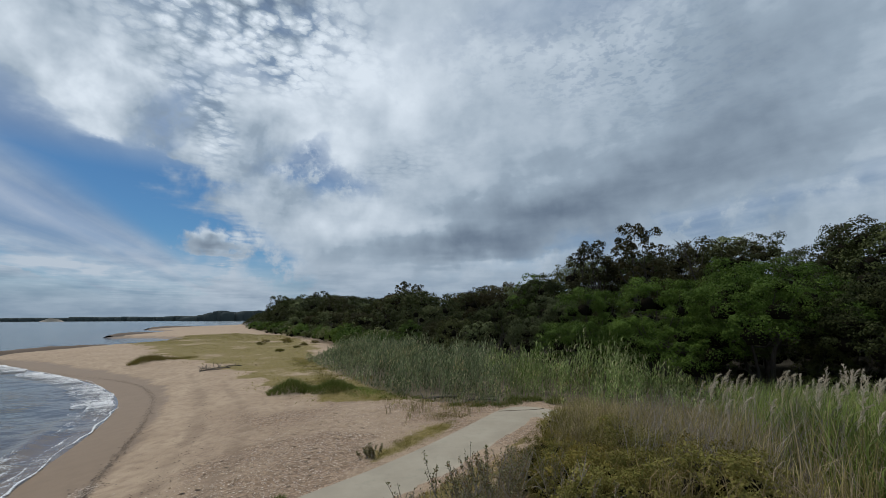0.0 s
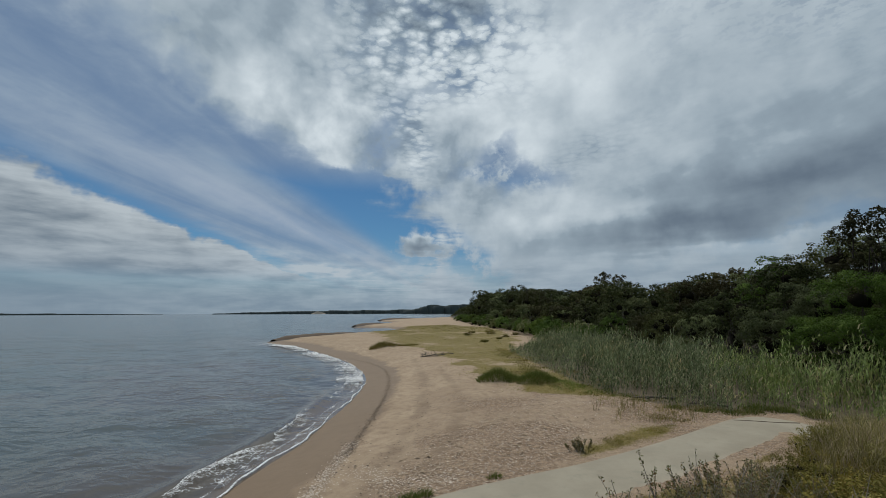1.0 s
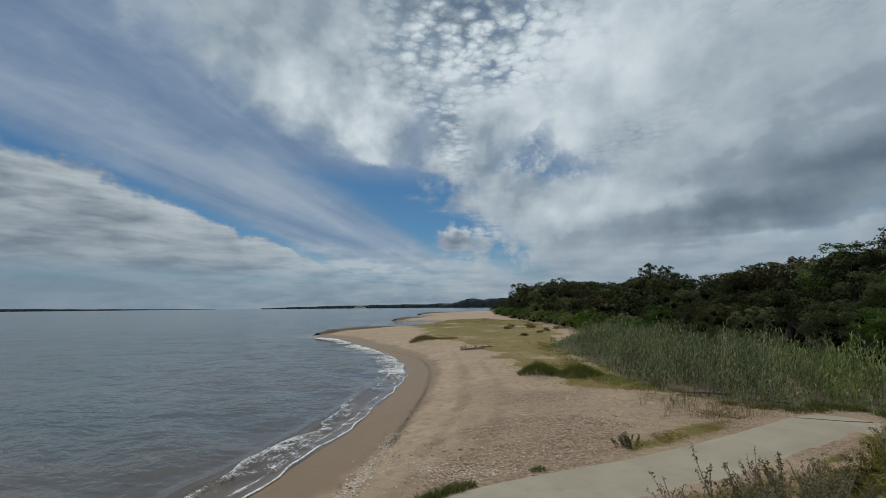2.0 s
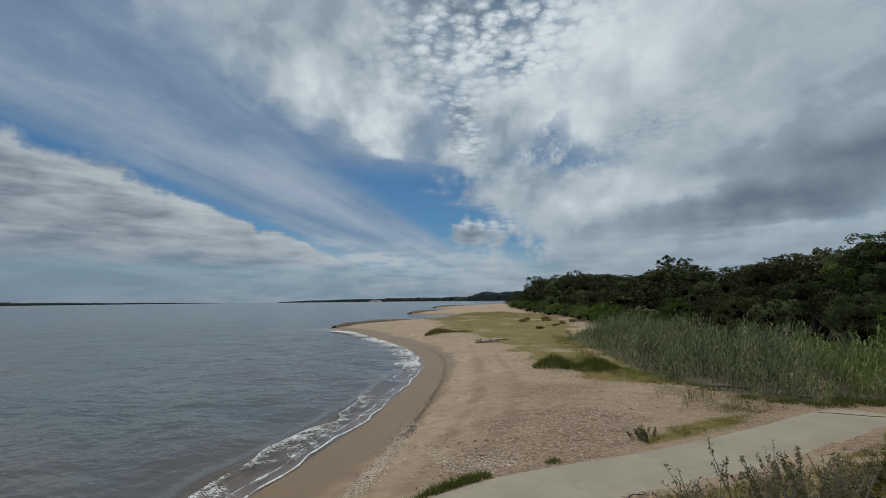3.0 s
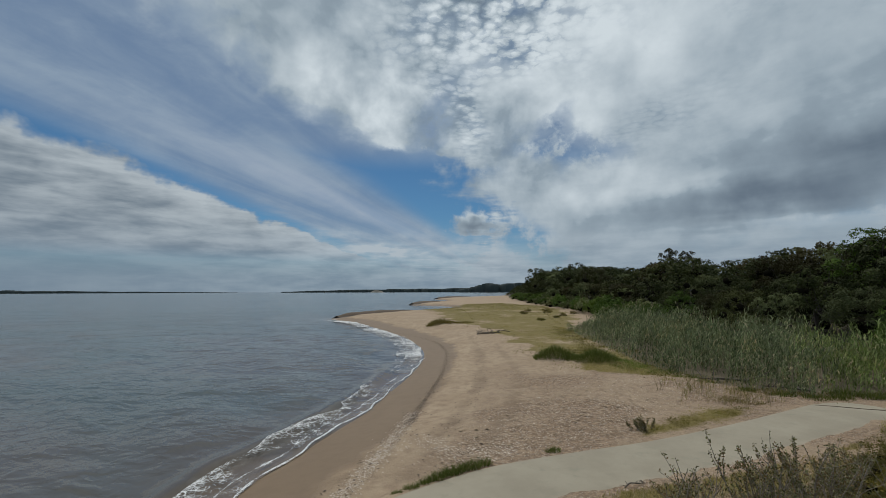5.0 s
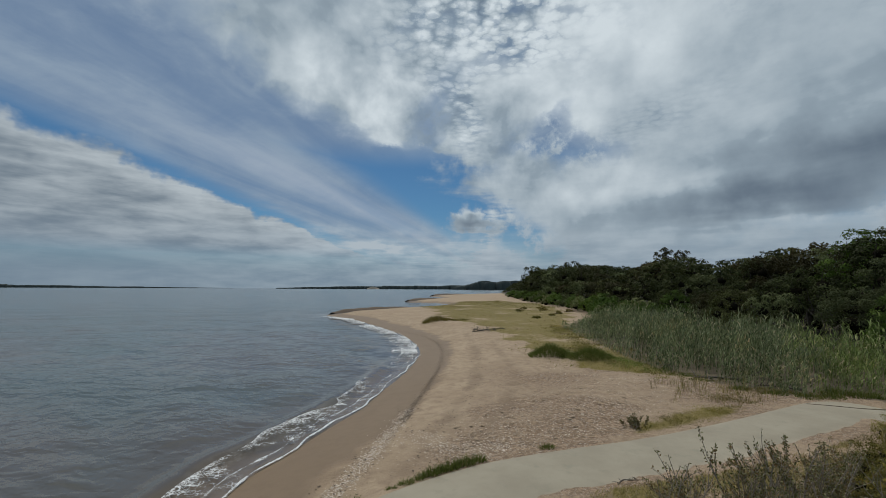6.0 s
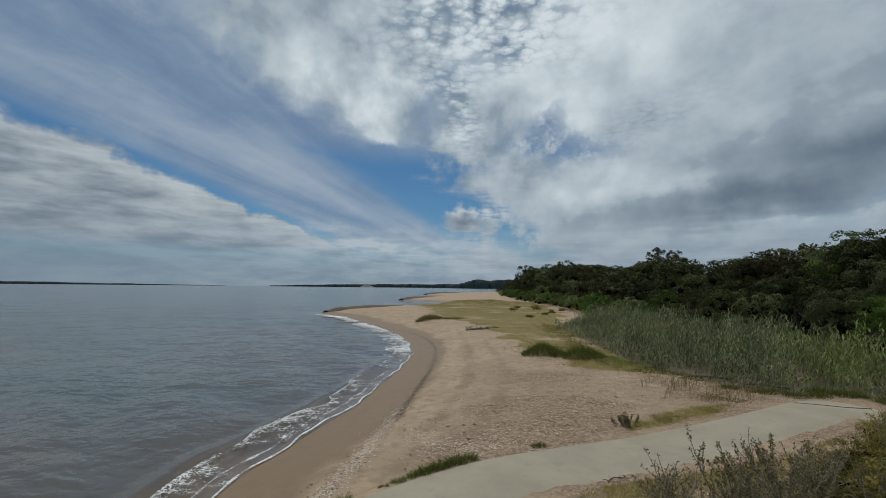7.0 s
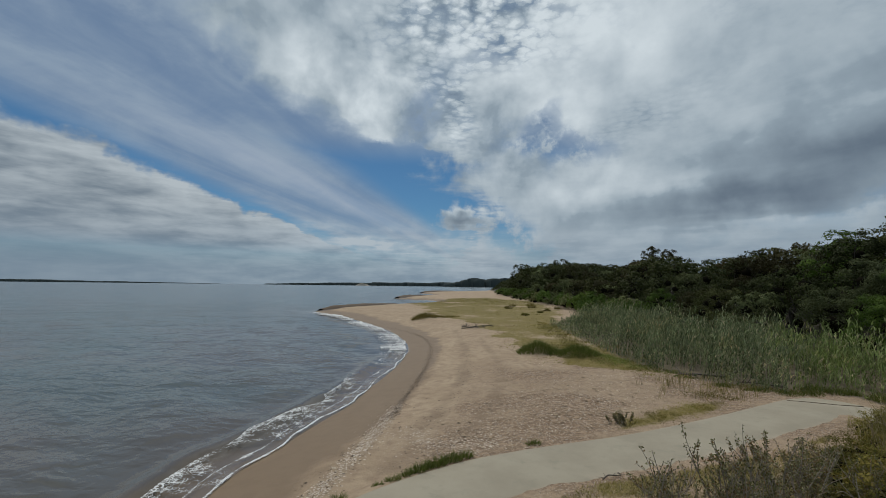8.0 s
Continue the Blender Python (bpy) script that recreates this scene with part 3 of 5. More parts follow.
# ---------------------------------------------------------------- the plan
SHORE = curve_points([(-4.9, -60), (-4.9, -20), (-4.7, 0), (-4.35, 6), (-4.15, 9.0), (-3.72, 10.6), (-3.3, 12.3), (-2.8, 14.2), (-2.55, 16.2), (-2.1, 19.2),
                      (-1.8, 22.5), (-1.75, 26), (-2.35, 30), (-4.1, 36), (-7.2, 43), (-11.8, 52.5), (-17.2, 60.4), (-16.0, 67), (-11.5, 76), (-4.5, 86),
                      (0.5, 96), (-2.5, 112), (-12, 121), (-8.5, 141), (-1, 172), (-8, 206), (0, 248), (20, 285), (44, 330)], 5)
SHORE = np.vstack([SHORE, [(60, 450), (95, 700), (150, 900), (330, 1200), (800, 1500), (4400, 1800)]])
LAND = np.vstack([SHORE, [(4400, -60)]])
# outer edge of the concrete path, towards the beach
EDGE = curve_points([(-5.0, -14), (-4.1, -3), (-3.45, 2.0), (-2.6, 4.8), (-1.31, 6.73), (0.25, 7.98), (1.4, 8.55), (2.59, 9.0), (3.96, 9.48), (5.63, 10.22), (7.26, 11.03),
                     (8.98, 11.94), (10.1, 12.5), (11.05, 12.66), (11.62, 12.15), (11.85, 11.2), (12.4, 9.4), (13.6, 7.4), (15.6, 5.6), (19, 4.2)], 5)
tangent = unit(np.gradient(EDGE, axis=0))
INWARD = np.stack([tangent[:, 1], -tangent[:, 0]], 1)
PATH_WIDTH = 1.55
MIDDLE = EDGE + INWARD * PATH_WIDTH / 2
BANK = np.vstack([EDGE, [(19, -14)]])
WOODS = np.array([(24.5, -30), (23.5, -6), (22.5, 3), (20.5, 9), (18.2, 14), (17.8, 22), (18.5, 34), (19.5, 48), (20.8, 63), (22.5, 94), (28, 195), (41, 318), (62, 470), (110, 720), (180, 890), (350, 1150)], dtype=float)
FOREST = np.vstack([WOODS, [(4400, 1500), (4400, -30)]])


HUMPS = ((4.8, 20.4, 0.7, 0.36), (6.35, 19.3, 0.75, 0.34), (7.3, 18.4, 0.7, 0.10), (-1.3, 41.3, 0.9, 0.26), (-0.2, 42.3, 0.9, 0.18))


def lie(x, y):
    """Distances on the plan: landward of the waterline, from the path's middle, into the bank, into the woods."""
    shore = line_distance(x, y, SHORE)
    shore = np.where(inside(x, y, LAND), shore, -shore)
    path = line_distance(x, y, MIDDLE)
    bank = np.where(inside(x, y, BANK), path - PATH_WIDTH / 2, -1.0)
    woods = line_distance(x, y, WOODS)
    woods = np.where(inside(x, y, FOREST), woods, -woods)
    return shore, path, bank, woods


def ground_height(x, y):
    x, y = np.asarray(x, dtype=float), np.asarray(y, dtype=float)
    shore, path, bank, woods = lie(x, y)
    z = np.interp(shore, [-400, -40, -8, -2, 0, 2, 4.5, 8, 20, 60], [-6, -3, -0.9, -0.28, 0.04, 0.34, 0.61, 0.70, 0.82, 1.0])
    far = smoothstep(60, 110, y)
    z -= far * np.clip(z - 0.45, 0, 1) * 0.5
    dry = smoothstep(1.2, 4.0, shore)
    near = smoothstep(120, 40, y)
    z += dry * near * ((fractal(x, y, 0.35, 3, 3) - 0.5) * 0.12 + (fractal(x, y, 2.2, 2, 9) - 0.5) * 0.045)
    z += np.where(bank > 0, np.interp(bank, [0, 0.4, 4, 8, 14], [0, 0.03, 0.72, 1.45, 1.75]), 0) * smoothstep(0, 0.6, bank + 0.0)
    hill = np.interp(woods, [-3, 0, 4, 12, 22, 60], [0, 0.12, 0.6, 2.3, 3.3, 4.0])
    z += hill * (1 + 0.62 * smoothstep(32, 14, y) + 0.5 * smoothstep(90, 130, y) + 1.0 * smoothstep(300, 500, y)) * (0.85 + 0.3 * fractal(x, y, 0.06, 2, 5))
    for mx, my, mr, mh in HUMPS:
        z += mh * np.exp(-((x - mx) ** 2 + (y - my) ** 2) / (mr * mr))
    flat = smoothstep(PATH_WIDTH / 2 + 0.75, PATH_WIDTH / 2 - 0.05, path)
    z = z * (1 - flat) + 0.704 * flat
    # blown sand laps over the path's inner edge
    across = np.where(inside(x, y, BANK), line_distance(x, y, EDGE) - PATH_WIDTH, -9.0)
    lap = across + 0.5 * (fractal(x, y, 1.1, 3, 47) - 0.5)
    return z + 0.045 * smoothstep(-0.12, 0.10, lap) * smoothstep(1.0, 0.3, across)


def spread(lo, hi, step, growth, end_lo, end_hi):
    mid = np.arange(lo, hi, step)
    up, s, v = [], step, hi
    while v < end_hi:
        up.append(v)
        s *= growth
        v += s
    down, s, v = [], step, lo
    while v > end_lo:
        s *= growth
        v -= s
        down.append(v)
    return np.concatenate([down[::-1], mid, up, [end_hi]])


def sheet(xs, ys):
    gx, gy = np.meshgrid(xs, ys)
    nx, ny = len(xs), len(ys)
    i, j = np.meshgrid(np.arange(ny - 1), np.arange(nx - 1), indexing="ij")
    a = (i * nx + j).ravel()
    return gx.ravel(), gy.ravel(), np.stack([a, a + 1, a + nx + 1, a + nx], 1)


# ---------------------------------------------------------------- ground, water, path
TURF = np.array([(5.3, 17.8), (6.2, 16.7), (7.4, 15.8), (9.0, 15.2), (10, 20), (10, 27), (11, 36), (15, 50), (18.5, 72), (20, 92), (14, 116), (2, 108), (-7, 88), (-3.2, 62),
                 (-0.8, 47), (1.5, 40), (2.9, 35), (3.6, 27), (4.2, 21)])
TURF_NEAR = np.array([(5.6, 18.0), (6.2, 17.0), (7.4, 16.3), (9.2, 15.6), (9.4, 18.6), (9.6, 23), (8.6, 26), (5.2, 24.0), (4.3, 21.4)])
COVER = np.array([(1.2, 6.2), (2.2, 7.0), (3.2, 7.35), (4.6, 7.7), (6.2, 8.4), (8.4, 9.3), (10.2, 10.4), (9.0, 8.4), (6.5, 6.6), (4.2, 5.6), (2.4, 5.2)])
GREEN_STRIP = np.array([(3.9, 9.75), (4.6, 10.6), (5.4, 11.2), (6.7, 12.0), (8.1, 12.2), (7.6, 11.4), (5.7, 10.5)])
REED_BED = np.array([(11.9, 13.0), (10.5, 13.0), (9.2, 13.9), (8.6, 16.0), (8.0, 18.8), (8.3, 22), (8.5, 25.4), (8.8, 30), (9.0, 34.6), (11.5, 38), (14.5, 41), (18.5, 40), (18, 30), (17.6, 22), (18, 14.5), (20.3, 9.5), (22, 3.5),
                     (22.5, -4), (16, -4), (15.8, 5.8), (13.9, 7.9), (12.6, 9.8), (12.2, 11.6)])

xs = spread(-9, 17, 0.2, 1.10, -4400, 4400)
xs = np.concatenate([xs[xs < -21], np.arange(-20.5, -9, 0.4), xs[(xs > -9.1)]])
ys = spread(2.5, 40, 0.22, 1.07, -60, 4400)
ys = np.concatenate([ys[ys <= 40], np.arange(40.4, 100, 0.5), np.arange(100, 260, 3.0), ys[ys > 262]])
gx, gy, faces = sheet(xs, ys)
shore, path_d, bank, woods = lie(gx, gy)
gz = ground_height(gx, gy)
rough_edge = (fractal(gx, gy, 0.8, 3, 21) - 0.5)
wet = smoothstep(2.15, 1.75, shore + rough_edge * 0.9)
shelly = smoothstep(3.2, 4.4, shore + rough_edge * 2.0) * smoothstep(19.5, 15.0, gy + rough_edge * 6) * (0.35 + 0.65 * smoothstep(0.35, 0.6, fractal(gx, gy, 0.5, 3, 33)))
turf = line_distance(gx, gy, np.vstack([TURF, TURF[:1]])) * np.where(inside(gx, gy, TURF), 1, -1)
strip = smoothstep(-0.15, 0.45, line_distance(gx, gy, np.vstack([GREEN_STRIP, GREEN_STRIP[:1]])) * np.where(inside(gx, gy, GREEN_STRIP), 1, -1) + 0.6 * (fractal(gx, gy, 1.6, 3, 29) - 0.45)) + np.where(inside(gx, gy, COVER), 0.75, 0.0) * smoothstep(0.46, 0.58, fractal(gx, gy, 1.3, 3, 27))
green = np.clip(smoothstep(0, 1.4, turf + 3.6 * (fractal(gx, gy, 0.5, 3, 83) - 0.5)) * (0.42 + 1.6 * (fractal(gx, gy, 0.28, 3, 50) - 0.25)) * np.maximum(np.interp(gy, [17, 22, 24.5, 32, 38, 45], [1.6, 1.5, 1.15, 0.92, 1.05, 1.15]), smoothstep(5.2, 7.2, gx) * 1.2) + strip, 0, 1)
# plant litter on bank and in reeds; under the woods also painted shade
litter_shade = np.clip(smoothstep(0.3, 1.5, bank) * (0.25 + 0.4 * smoothstep(3, 6, gx)) + smoothstep(-0.5, 0.8, np.where(inside(gx, gy, REED_BED), line_distance(gx, gy, np.vstack([REED_BED, REED_BED[:1]])), -1)) + 1.5 * smoothstep(-1.5, 1, woods), 0, 1.6)
# trodden sand: shallow prints, and the smooth furrow of a wheel track along the beach
prints = smoothstep(0.60, 0.82, value_noise(gx, gy, 3.1, 71)) * smoothstep(3.0, 5, shore) * (bank < 0) * (path_d > 1.2)
gz -= prints * 0.055
MUD = (np.array([(-18, 60), (-17, 68), (-12, 77.5), (-5, 88), (-4, 84), (-9, 73), (-12.5, 64.5), (-14.5, 60)]), np.array([(-13, 119), (-10, 142), (-2, 174), (-1, 160), (-5, 135), (-9, 119)]), np.array([(-10, 203), (-3, 250), (18, 285), (16, 262), (2, 230), (-4, 204)]))
mud = np.clip(sum(np.where(inside(gx, gy, m), 1.0, 0.0) for m in MUD), 0, 1)
TRACKS = (curve_points([(-2.3, 8.6), (-1.7, 10.9), (-1.1, 13.6), (-0.6, 16.6), (-0.3, 20), (-0.35, 27), (-2.0, 33.8), (-7.6, 45.4), (-12, 55)], 5), curve_points([(-0.9, 8.5), (-0.2, 11), (0.5, 14), (1.1, 18), (1.5, 24), (1.4, 32)], 5), curve_points([(0.6, 9.5), (1.4, 12), (2.2, 15), (2.7, 20), (2.7, 27)], 5))
track = sum(smoothstep(0.30, 0.05, line_distance(gx, gy, t) + (fractal(gx, gy, 1.8, 3, 8) - 0.5) * 0.7) for t in TRACKS)
track = np.clip(track * (0.35 + fractal(gx, gy, 0.9, 2, 44)), 0, 1) * smoothstep(1.4, 1.9, shore)
gz -= track * 0.02
ground = build("ground", np.stack([gx, gy, gz], 1), [faces], SAND, attrs={"wet": wet, "shelly": shelly, "green": green, "litter_shade": litter_shade, "mud": mud, "track": track}, smooth=True)
tagged(ground, "pale brown sandy beach with shell grit, wet along the water", "ground", kind="structure")

wx, wy, faces = sheet(spread(-16, 1, 0.2, 1.09, -4400, 4400), spread(5, 40, 0.25, 1.06, -60, 4400))
wshore = lie(wx, wy)[0]
deepen = smoothstep(0, -4, wshore)
calm = smoothstep(160, 30, wy)
wz = calm * deepen * (0.05 * np.sin((wx * 0.75 + wy * 0.45) * 2.1 + 3 * fractal(wx, wy, 0.25, 2, 3)) + 0.10 * (fractal(wx, wy, 0.7, 3, 8) - 0.5)) + 0.045 * smoothstep(-0.5, 0.0, wshore)
wz += 0.13 * np.exp(-((wshore + 1.3 + 0.5 * (fractal(wy, wy * 0, 0.3, 2, 4) - 0.5)) / 0.32) ** 2) * smoothstep(5, 8, wy) * smoothstep(25, 20, wy)
sea = build("water", np.stack([wx, wy, wz], 1), [faces], WATER, attrs={"shallow": 0.35 * smoothstep(-16, -4, wshore + 7 * (fractal(wx, wy, 0.16, 3, 17) - 0.5)) + 0.65 * smoothstep(-4.5, 0.2, wshore + 2.2 * (fractal(wx, wy, 0.5, 3, 12) - 0.5))}, smooth=True)
tagged(sea, "grey-blue rippled bay water, silty brown at the shore", "water", kind="structure")


def foam_strip(name, line, outer, inner_, dense, label, seed, raise_=0.0):
    """Lacy foam on the water between two distances seaward of a line: a thin ragged ribbon."""
    line = np.asarray(line)
    t = unit(np.gradient(line, axis=0))
    nrm = np.stack([-t[:, 1], t[:, 0]], 1)
    run = np.concatenate([[0], np.cumsum(np.hypot(*np.diff(line, axis=0).T))])
    cuts = np.linspace(0, 1, 9)
    n = len(line)
    wob = fractal(run * 0.55, run * 0 + seed, 1.0, 3, seed)
    wob2 = fractal(run * 0.45, run * 0 + seed + 7, 1.0, 3, seed + 3)
    wob3 = fractal(line[:, 1] * 0.4, line[:, 1] * 0, 1.0, 3, 2)
    verts, att = [], []
    for c in cuts:
        off = inner_ + (outer - inner_) * c + (wob - 0.5) * (0.5 * abs(outer - inner_)) + (wob3 - 0.5) * 0.55
        p = line + nrm * off[:, None]
        z = np.maximum(0.075 + 0.02 * (1 - (2 * c - 1) ** 2) + raise_ * c, ground_height(p[:, 0], p[:, 1]) + 0.012)
        verts.append(np.column_stack([p, z]))
        shape = dense(c)
        att.append(np.clip(shape * (0.55 + 0.9 * wob2) * smoothstep(0, 1.5, run) * smoothstep(run[-1], run[-1] - 1.5, run), 0, 1))
    k = len(cuts)
    vv = np.stack(verts, 1).reshape(-1, 3)
    i, j = np.meshgrid(np.arange(n - 1), np.arange(k - 1), indexing="ij")
    q = (i * k + j).ravel()
    ob = build(name, vv, [np.stack([q, q + 1, q + k + 1, q + k], 1)], FOAM, attrs={"dense": np.stack(att, 1).ravel()}, smooth=True)
    return tagged(ob, label, "foam", kind="stuff")


fine_shore = curve_points(SHORE[5:85], 4)


def shore_run(y0, y1):
    return fine_shore[(fine_shore[:, 1] > y0) & (fine_shore[:, 1] < y1)]


foam_strip("foam_line", shore_run(2, 60), 0.10, -0.03, lambda c: 0.72 - 0.5 * abs(2 * c - 1), "thin white foam edge of the wash on wet sand", 5)
foam_strip("foam_line", shore_run(3, 24), 0.50, 0.30, lambda c: 0.56 - 0.3 * abs(2 * c - 1), "thin broken foam line in the shallow wash", 31)
foam_strip("foam_line", shore_run(3, 27), 1.2, 0.05, lambda c: 0.40 + 0.20 * c ** 3, "lacy white foam behind a small breaking wave", 9, 0.05)
foam_strip("foam_line", shore_run(22, 59), 1.6, 0.05, lambda c: 0.70 - 0.22 * c, "lacy white foam in the bend of the shore", 14)


def concrete_path():
    thing = empty_thing("concrete_path", (4, 10, 0.6))
    cuts = np.array([0.0, 0.012, 0.03, 0.2, 0.5, 0.8, 0.97, 0.988, 1.0])
    lift = np.array([-0.14, 0.044, 0.05, 0.062, 0.07, 0.062, 0.05, 0.044, -0.14])
    inner_side = EDGE + INWARD * PATH_WIDTH
    rows = [EDGE * (1 - c) + inner_side * c for c in cuts]
    n, k = len(EDGE), len(cuts)
    v = np.stack([np.column_stack([r, np.full(n, 0.662 + h)]) for r, h in zip(rows, lift)], 1)
    i, j = np.meshgrid(np.arange(n - 1), np.arange(k - 1), indexing="ij")
    a = (i * k + j).ravel()
    edge = np.tile(np.clip(cuts - 0.55, 0, 1) / 0.45 * 0.75, n)
    build("slab", v.reshape(-1, 3) - np.array((4, 10, 0.6)), [np.stack([a, a + k, a + k + 1, a + 1], 1)], CONCRETE, thing, {"edge": edge}, smooth=True)
    # a thin dark line across the bend
    joint = curve_points([(10.0, 12.35, 0.7), (10.5, 12.1, 0.715), (11.0, 11.85, 0.718), (11.6, 11.75, 0.712)], 5)
    v, f = tube(joint - np.array((4, 10, 0.588)), np.full(len(joint), 0.018), 5)
    build("joint", v, [f], WRACK, thing)
    return tagged(thing, "curved pale grey concrete footpath with sand on its edges", "path", kind="structure")


concrete_path()


def weed_bank(line, width, tall_, seed):
    """A long low bank of dark weed along a sand spit: a lumpy, tapering heap."""
    line = curve_points(line, 8)
    n = len(line)
    t = unit(np.gradient(line, axis=0))
    nrm = np.stack([-t[:, 1], t[:, 0]], 1)
    s = np.linspace(0, 1, n)
    taper = np.sin(np.pi * np.clip(0.08 + 0.92 * s, 0, 1)) ** 0.5 * (1 - 0.55 * s)
    rows = []
    for c in np.linspace(-1, 1, 9):
        p = line + nrm * (c * width * taper)[:, None]
        h = tall_ * taper * (1 - c * c) * (0.75 + 0.5 * fractal(p[:, 0], p[:, 1], 0.8, 3, seed))
        rows.append(np.column_stack([p, np.maximum(ground_height(p[:, 0], p[:, 1]), 0.0) + h - 0.03]))
    v = np.stack(rows, 1).reshape(-1, 3)
    i, j = np.meshgrid(np.arange(n - 1), np.arange(8), indexing="ij")
    a = (i * 9 + j).ravel()
    ob = build("weed_bank", v, [np.stack([a, a + 9, a + 10, a + 1], 1)], WRACK, smooth=True)
    return tagged(ob, "long dark bank of washed-up weed on the spit", "seaweed", "weed banks on the spits")


weed_bank([(-16.6, 61.0), (-13.6, 64.5), (-10.4, 69), (-6.5, 75)], 1.7, 0.6, 3)
weed_bank([(-11.5, 121.5), (-7.5, 131), (-3, 146)], 2.2, 0.7, 5)
weed_bank([(-7.5, 207), (0, 232), (12, 262)], 3.0, 0.9, 8)


# ---------------------------------------------------------------- far shore
def far_shore(name, a, b, depth, tops, seed, label, cliffs=()):
    """A low wooded coast across the bay, from a to b on the plan."""
    rng = np.random.default_rng(seed)
    a, b = np.array(a, float), np.array(b, float)
    thing = empty_thing(name, (*a, 0))
    d = unit(b - a)
    back = np.array([-d[1], d[0]])
    if back[1] < 0:
        back = -back
    L = np.linalg.norm(b - a)
    n = int(L / 12)
    pile = Pile()
    s = rng.random(n * 5) * L
    deep = rng.random(n * 5) * depth
    top = np.interp(s / L, np.linspace(0, 1, len(tops)), tops) * (0.65 + 0.5 * fractal(s, s * 0, 0.02, 3, seed))
    c = np.column_stack([d[0] * s + back[0] * deep, d[1] * s + back[1] * deep, top * 0.5])
    # each clump: a squat lumpy octagon of woods
    ang = np.linspace(0, 2 * np.pi, 7, endpoint=False)
    r = 10 + 12 * rng.random(len(s))
    rings = []
    for h, q in ((0.0, 1.0), (0.65, 1.0), (0.95, 0.6)):
        ring = np.stack([c[:, 0:1] + np.cos(ang) * (r * q)[:, None], c[:, 1:2] + np.sin(ang) * (r * q)[:, None], np.repeat((top * h)[:, None], 7, 1)], 2)
        rings.append(ring)
    v = np.concatenate(rings, 1)
    m = len(s)
    fs = []
    for lvl in range(2):
        for q in range(7):
            st = np.arange(m) * 21 + lvl * 7
            fs.append(np.stack([st + q, st + (q + 1) % 7, st + 7 + (q + 1) % 7, st + 7 + q], 1))
    pile.add(v.reshape(-1, 3), np.vstack(fs))
    pile.done("woods", FAR_LAND, thing)
    for at, width, h in cliffs:
        p = d * at
        ang = np.linspace(0, np.pi, 9)
        line = np.column_stack([p[0] + np.linspace(-width / 2, width / 2, 9), np.full(9, p[1] - 26), np.zeros(9)])
        up = line.copy()
        up[:, 2] = h * np.sin(ang) * (0.7 + 0.3 * rng.random(9))
        up[:, 1] += 6
        v = np.vstack([line, up])
        f = np.array([(i, i + 1, i + 10, i + 9) for i in range(8)])
        build("cliff", v, [f], CLIFF, thing)
    return tagged(thing, label, "coast", kind="structure")


far_shore("backdrop_coast", (-4300, 2450), (-1440, 2750), 60, (26, 27, 22, 12, 2), 3, "low dark wooded coast across the bay, distance haze in its bluish colour")
far_shore("backdrop_coast", (-820, 2050), (330, 1560), 80, (5, 10, 13, 16, 16, 20, 16), 4, "low dark wooded point with a pale sandy cliff", ((545, 60, 12),))


far_shore("backdrop_headland", (15, 1330), (520, 1240), 120, (8, 26, 33, 36, 40, 42, 44), 6, "dark wooded headland beyond the beach")


# ---------------------------------------------------------------- trees
def lobes(rng, radius, height, count, base):
    """Centres and radii of the leafy domes of a crown that spans that radius and height above its base."""
    c, r = [], []
    for i in range(count):
        a, q = 2.4 * i + rng.random() * 0.8, math.sqrt((i + 0.5) / count)
        up = (1 - 0.85 * q * q) ** 0.5
        s = radius * (0.40 + 0.16 * rng.random()) * min(1.0, (9 / count) ** 0.36)
        level = (0.10 + 0.90 * rng.random()) if q > 0.45 else (0.85 + 0.15 * rng.random())
        c.append((math.cos(a) * q * (radius - s * 0.5), math.sin(a) * q * (radius - s * 0.5), base + s * 0.35 + (height - base - s * 1.1) * up * level))
        r.append(s)
    return np.array(c), np.array(r)


def crown_leaves(rng, centres, radii, leaves, size, sub=8, flat=0.7):
    """Sprays of small leaves: tufts all over the rounded limbs of a crown, each a loose ball of leaves, with gaps between them."""
    squash = np.array((1, 1, flat))
    way_out = unit(rng.normal(size=(len(centres), sub, 3)) + np.array((0, 0, 0.40)))
    way_out[..., 2] = np.maximum(way_out[..., 2], -0.35)
    at = centres[:, None] + way_out * (radii[:, None] * (0.60 + 0.34 * rng.random((len(centres), sub))))[..., None] * squash
    big = radii[:, None] * (0.24 + 0.22 * rng.random((len(centres), sub))) * (9 / sub) ** 0.25
    open_ = np.ones(big.shape, bool)
    for i, (c, r) in enumerate(zip(centres, radii)):
        buried = np.linalg.norm((at - c) / squash, axis=2) < r * 0.55
        buried[i] = False
        open_ &= ~buried
    at, big, way_out = at[open_], big[open_], way_out[open_]
    pick = rng.choice(len(at), leaves, p=big ** 2 / (big ** 2).sum())
    d = unit(rng.normal(size=(leaves, 3)) + way_out[pick] * 0.5 + np.array((0, 0, 0.75)))
    p = at[pick] + d * (big[pick] * (0.45 + 0.60 * rng.random(leaves) ** 0.6))[:, None] * np.array((1, 1, 0.85))
    face = unit(d * 0.8 + way_out[pick] * 0.3 + rng.normal(size=(leaves, 3)) * 0.26)
    along = unit(np.cross(face, rng.normal(size=(leaves, 3))) + np.array((0, 0, 0.25)))
    s = size * (0.75 + 0.9 * rng.random(leaves))
    return leaf_quads(p, along, face, s, s * 0.52)


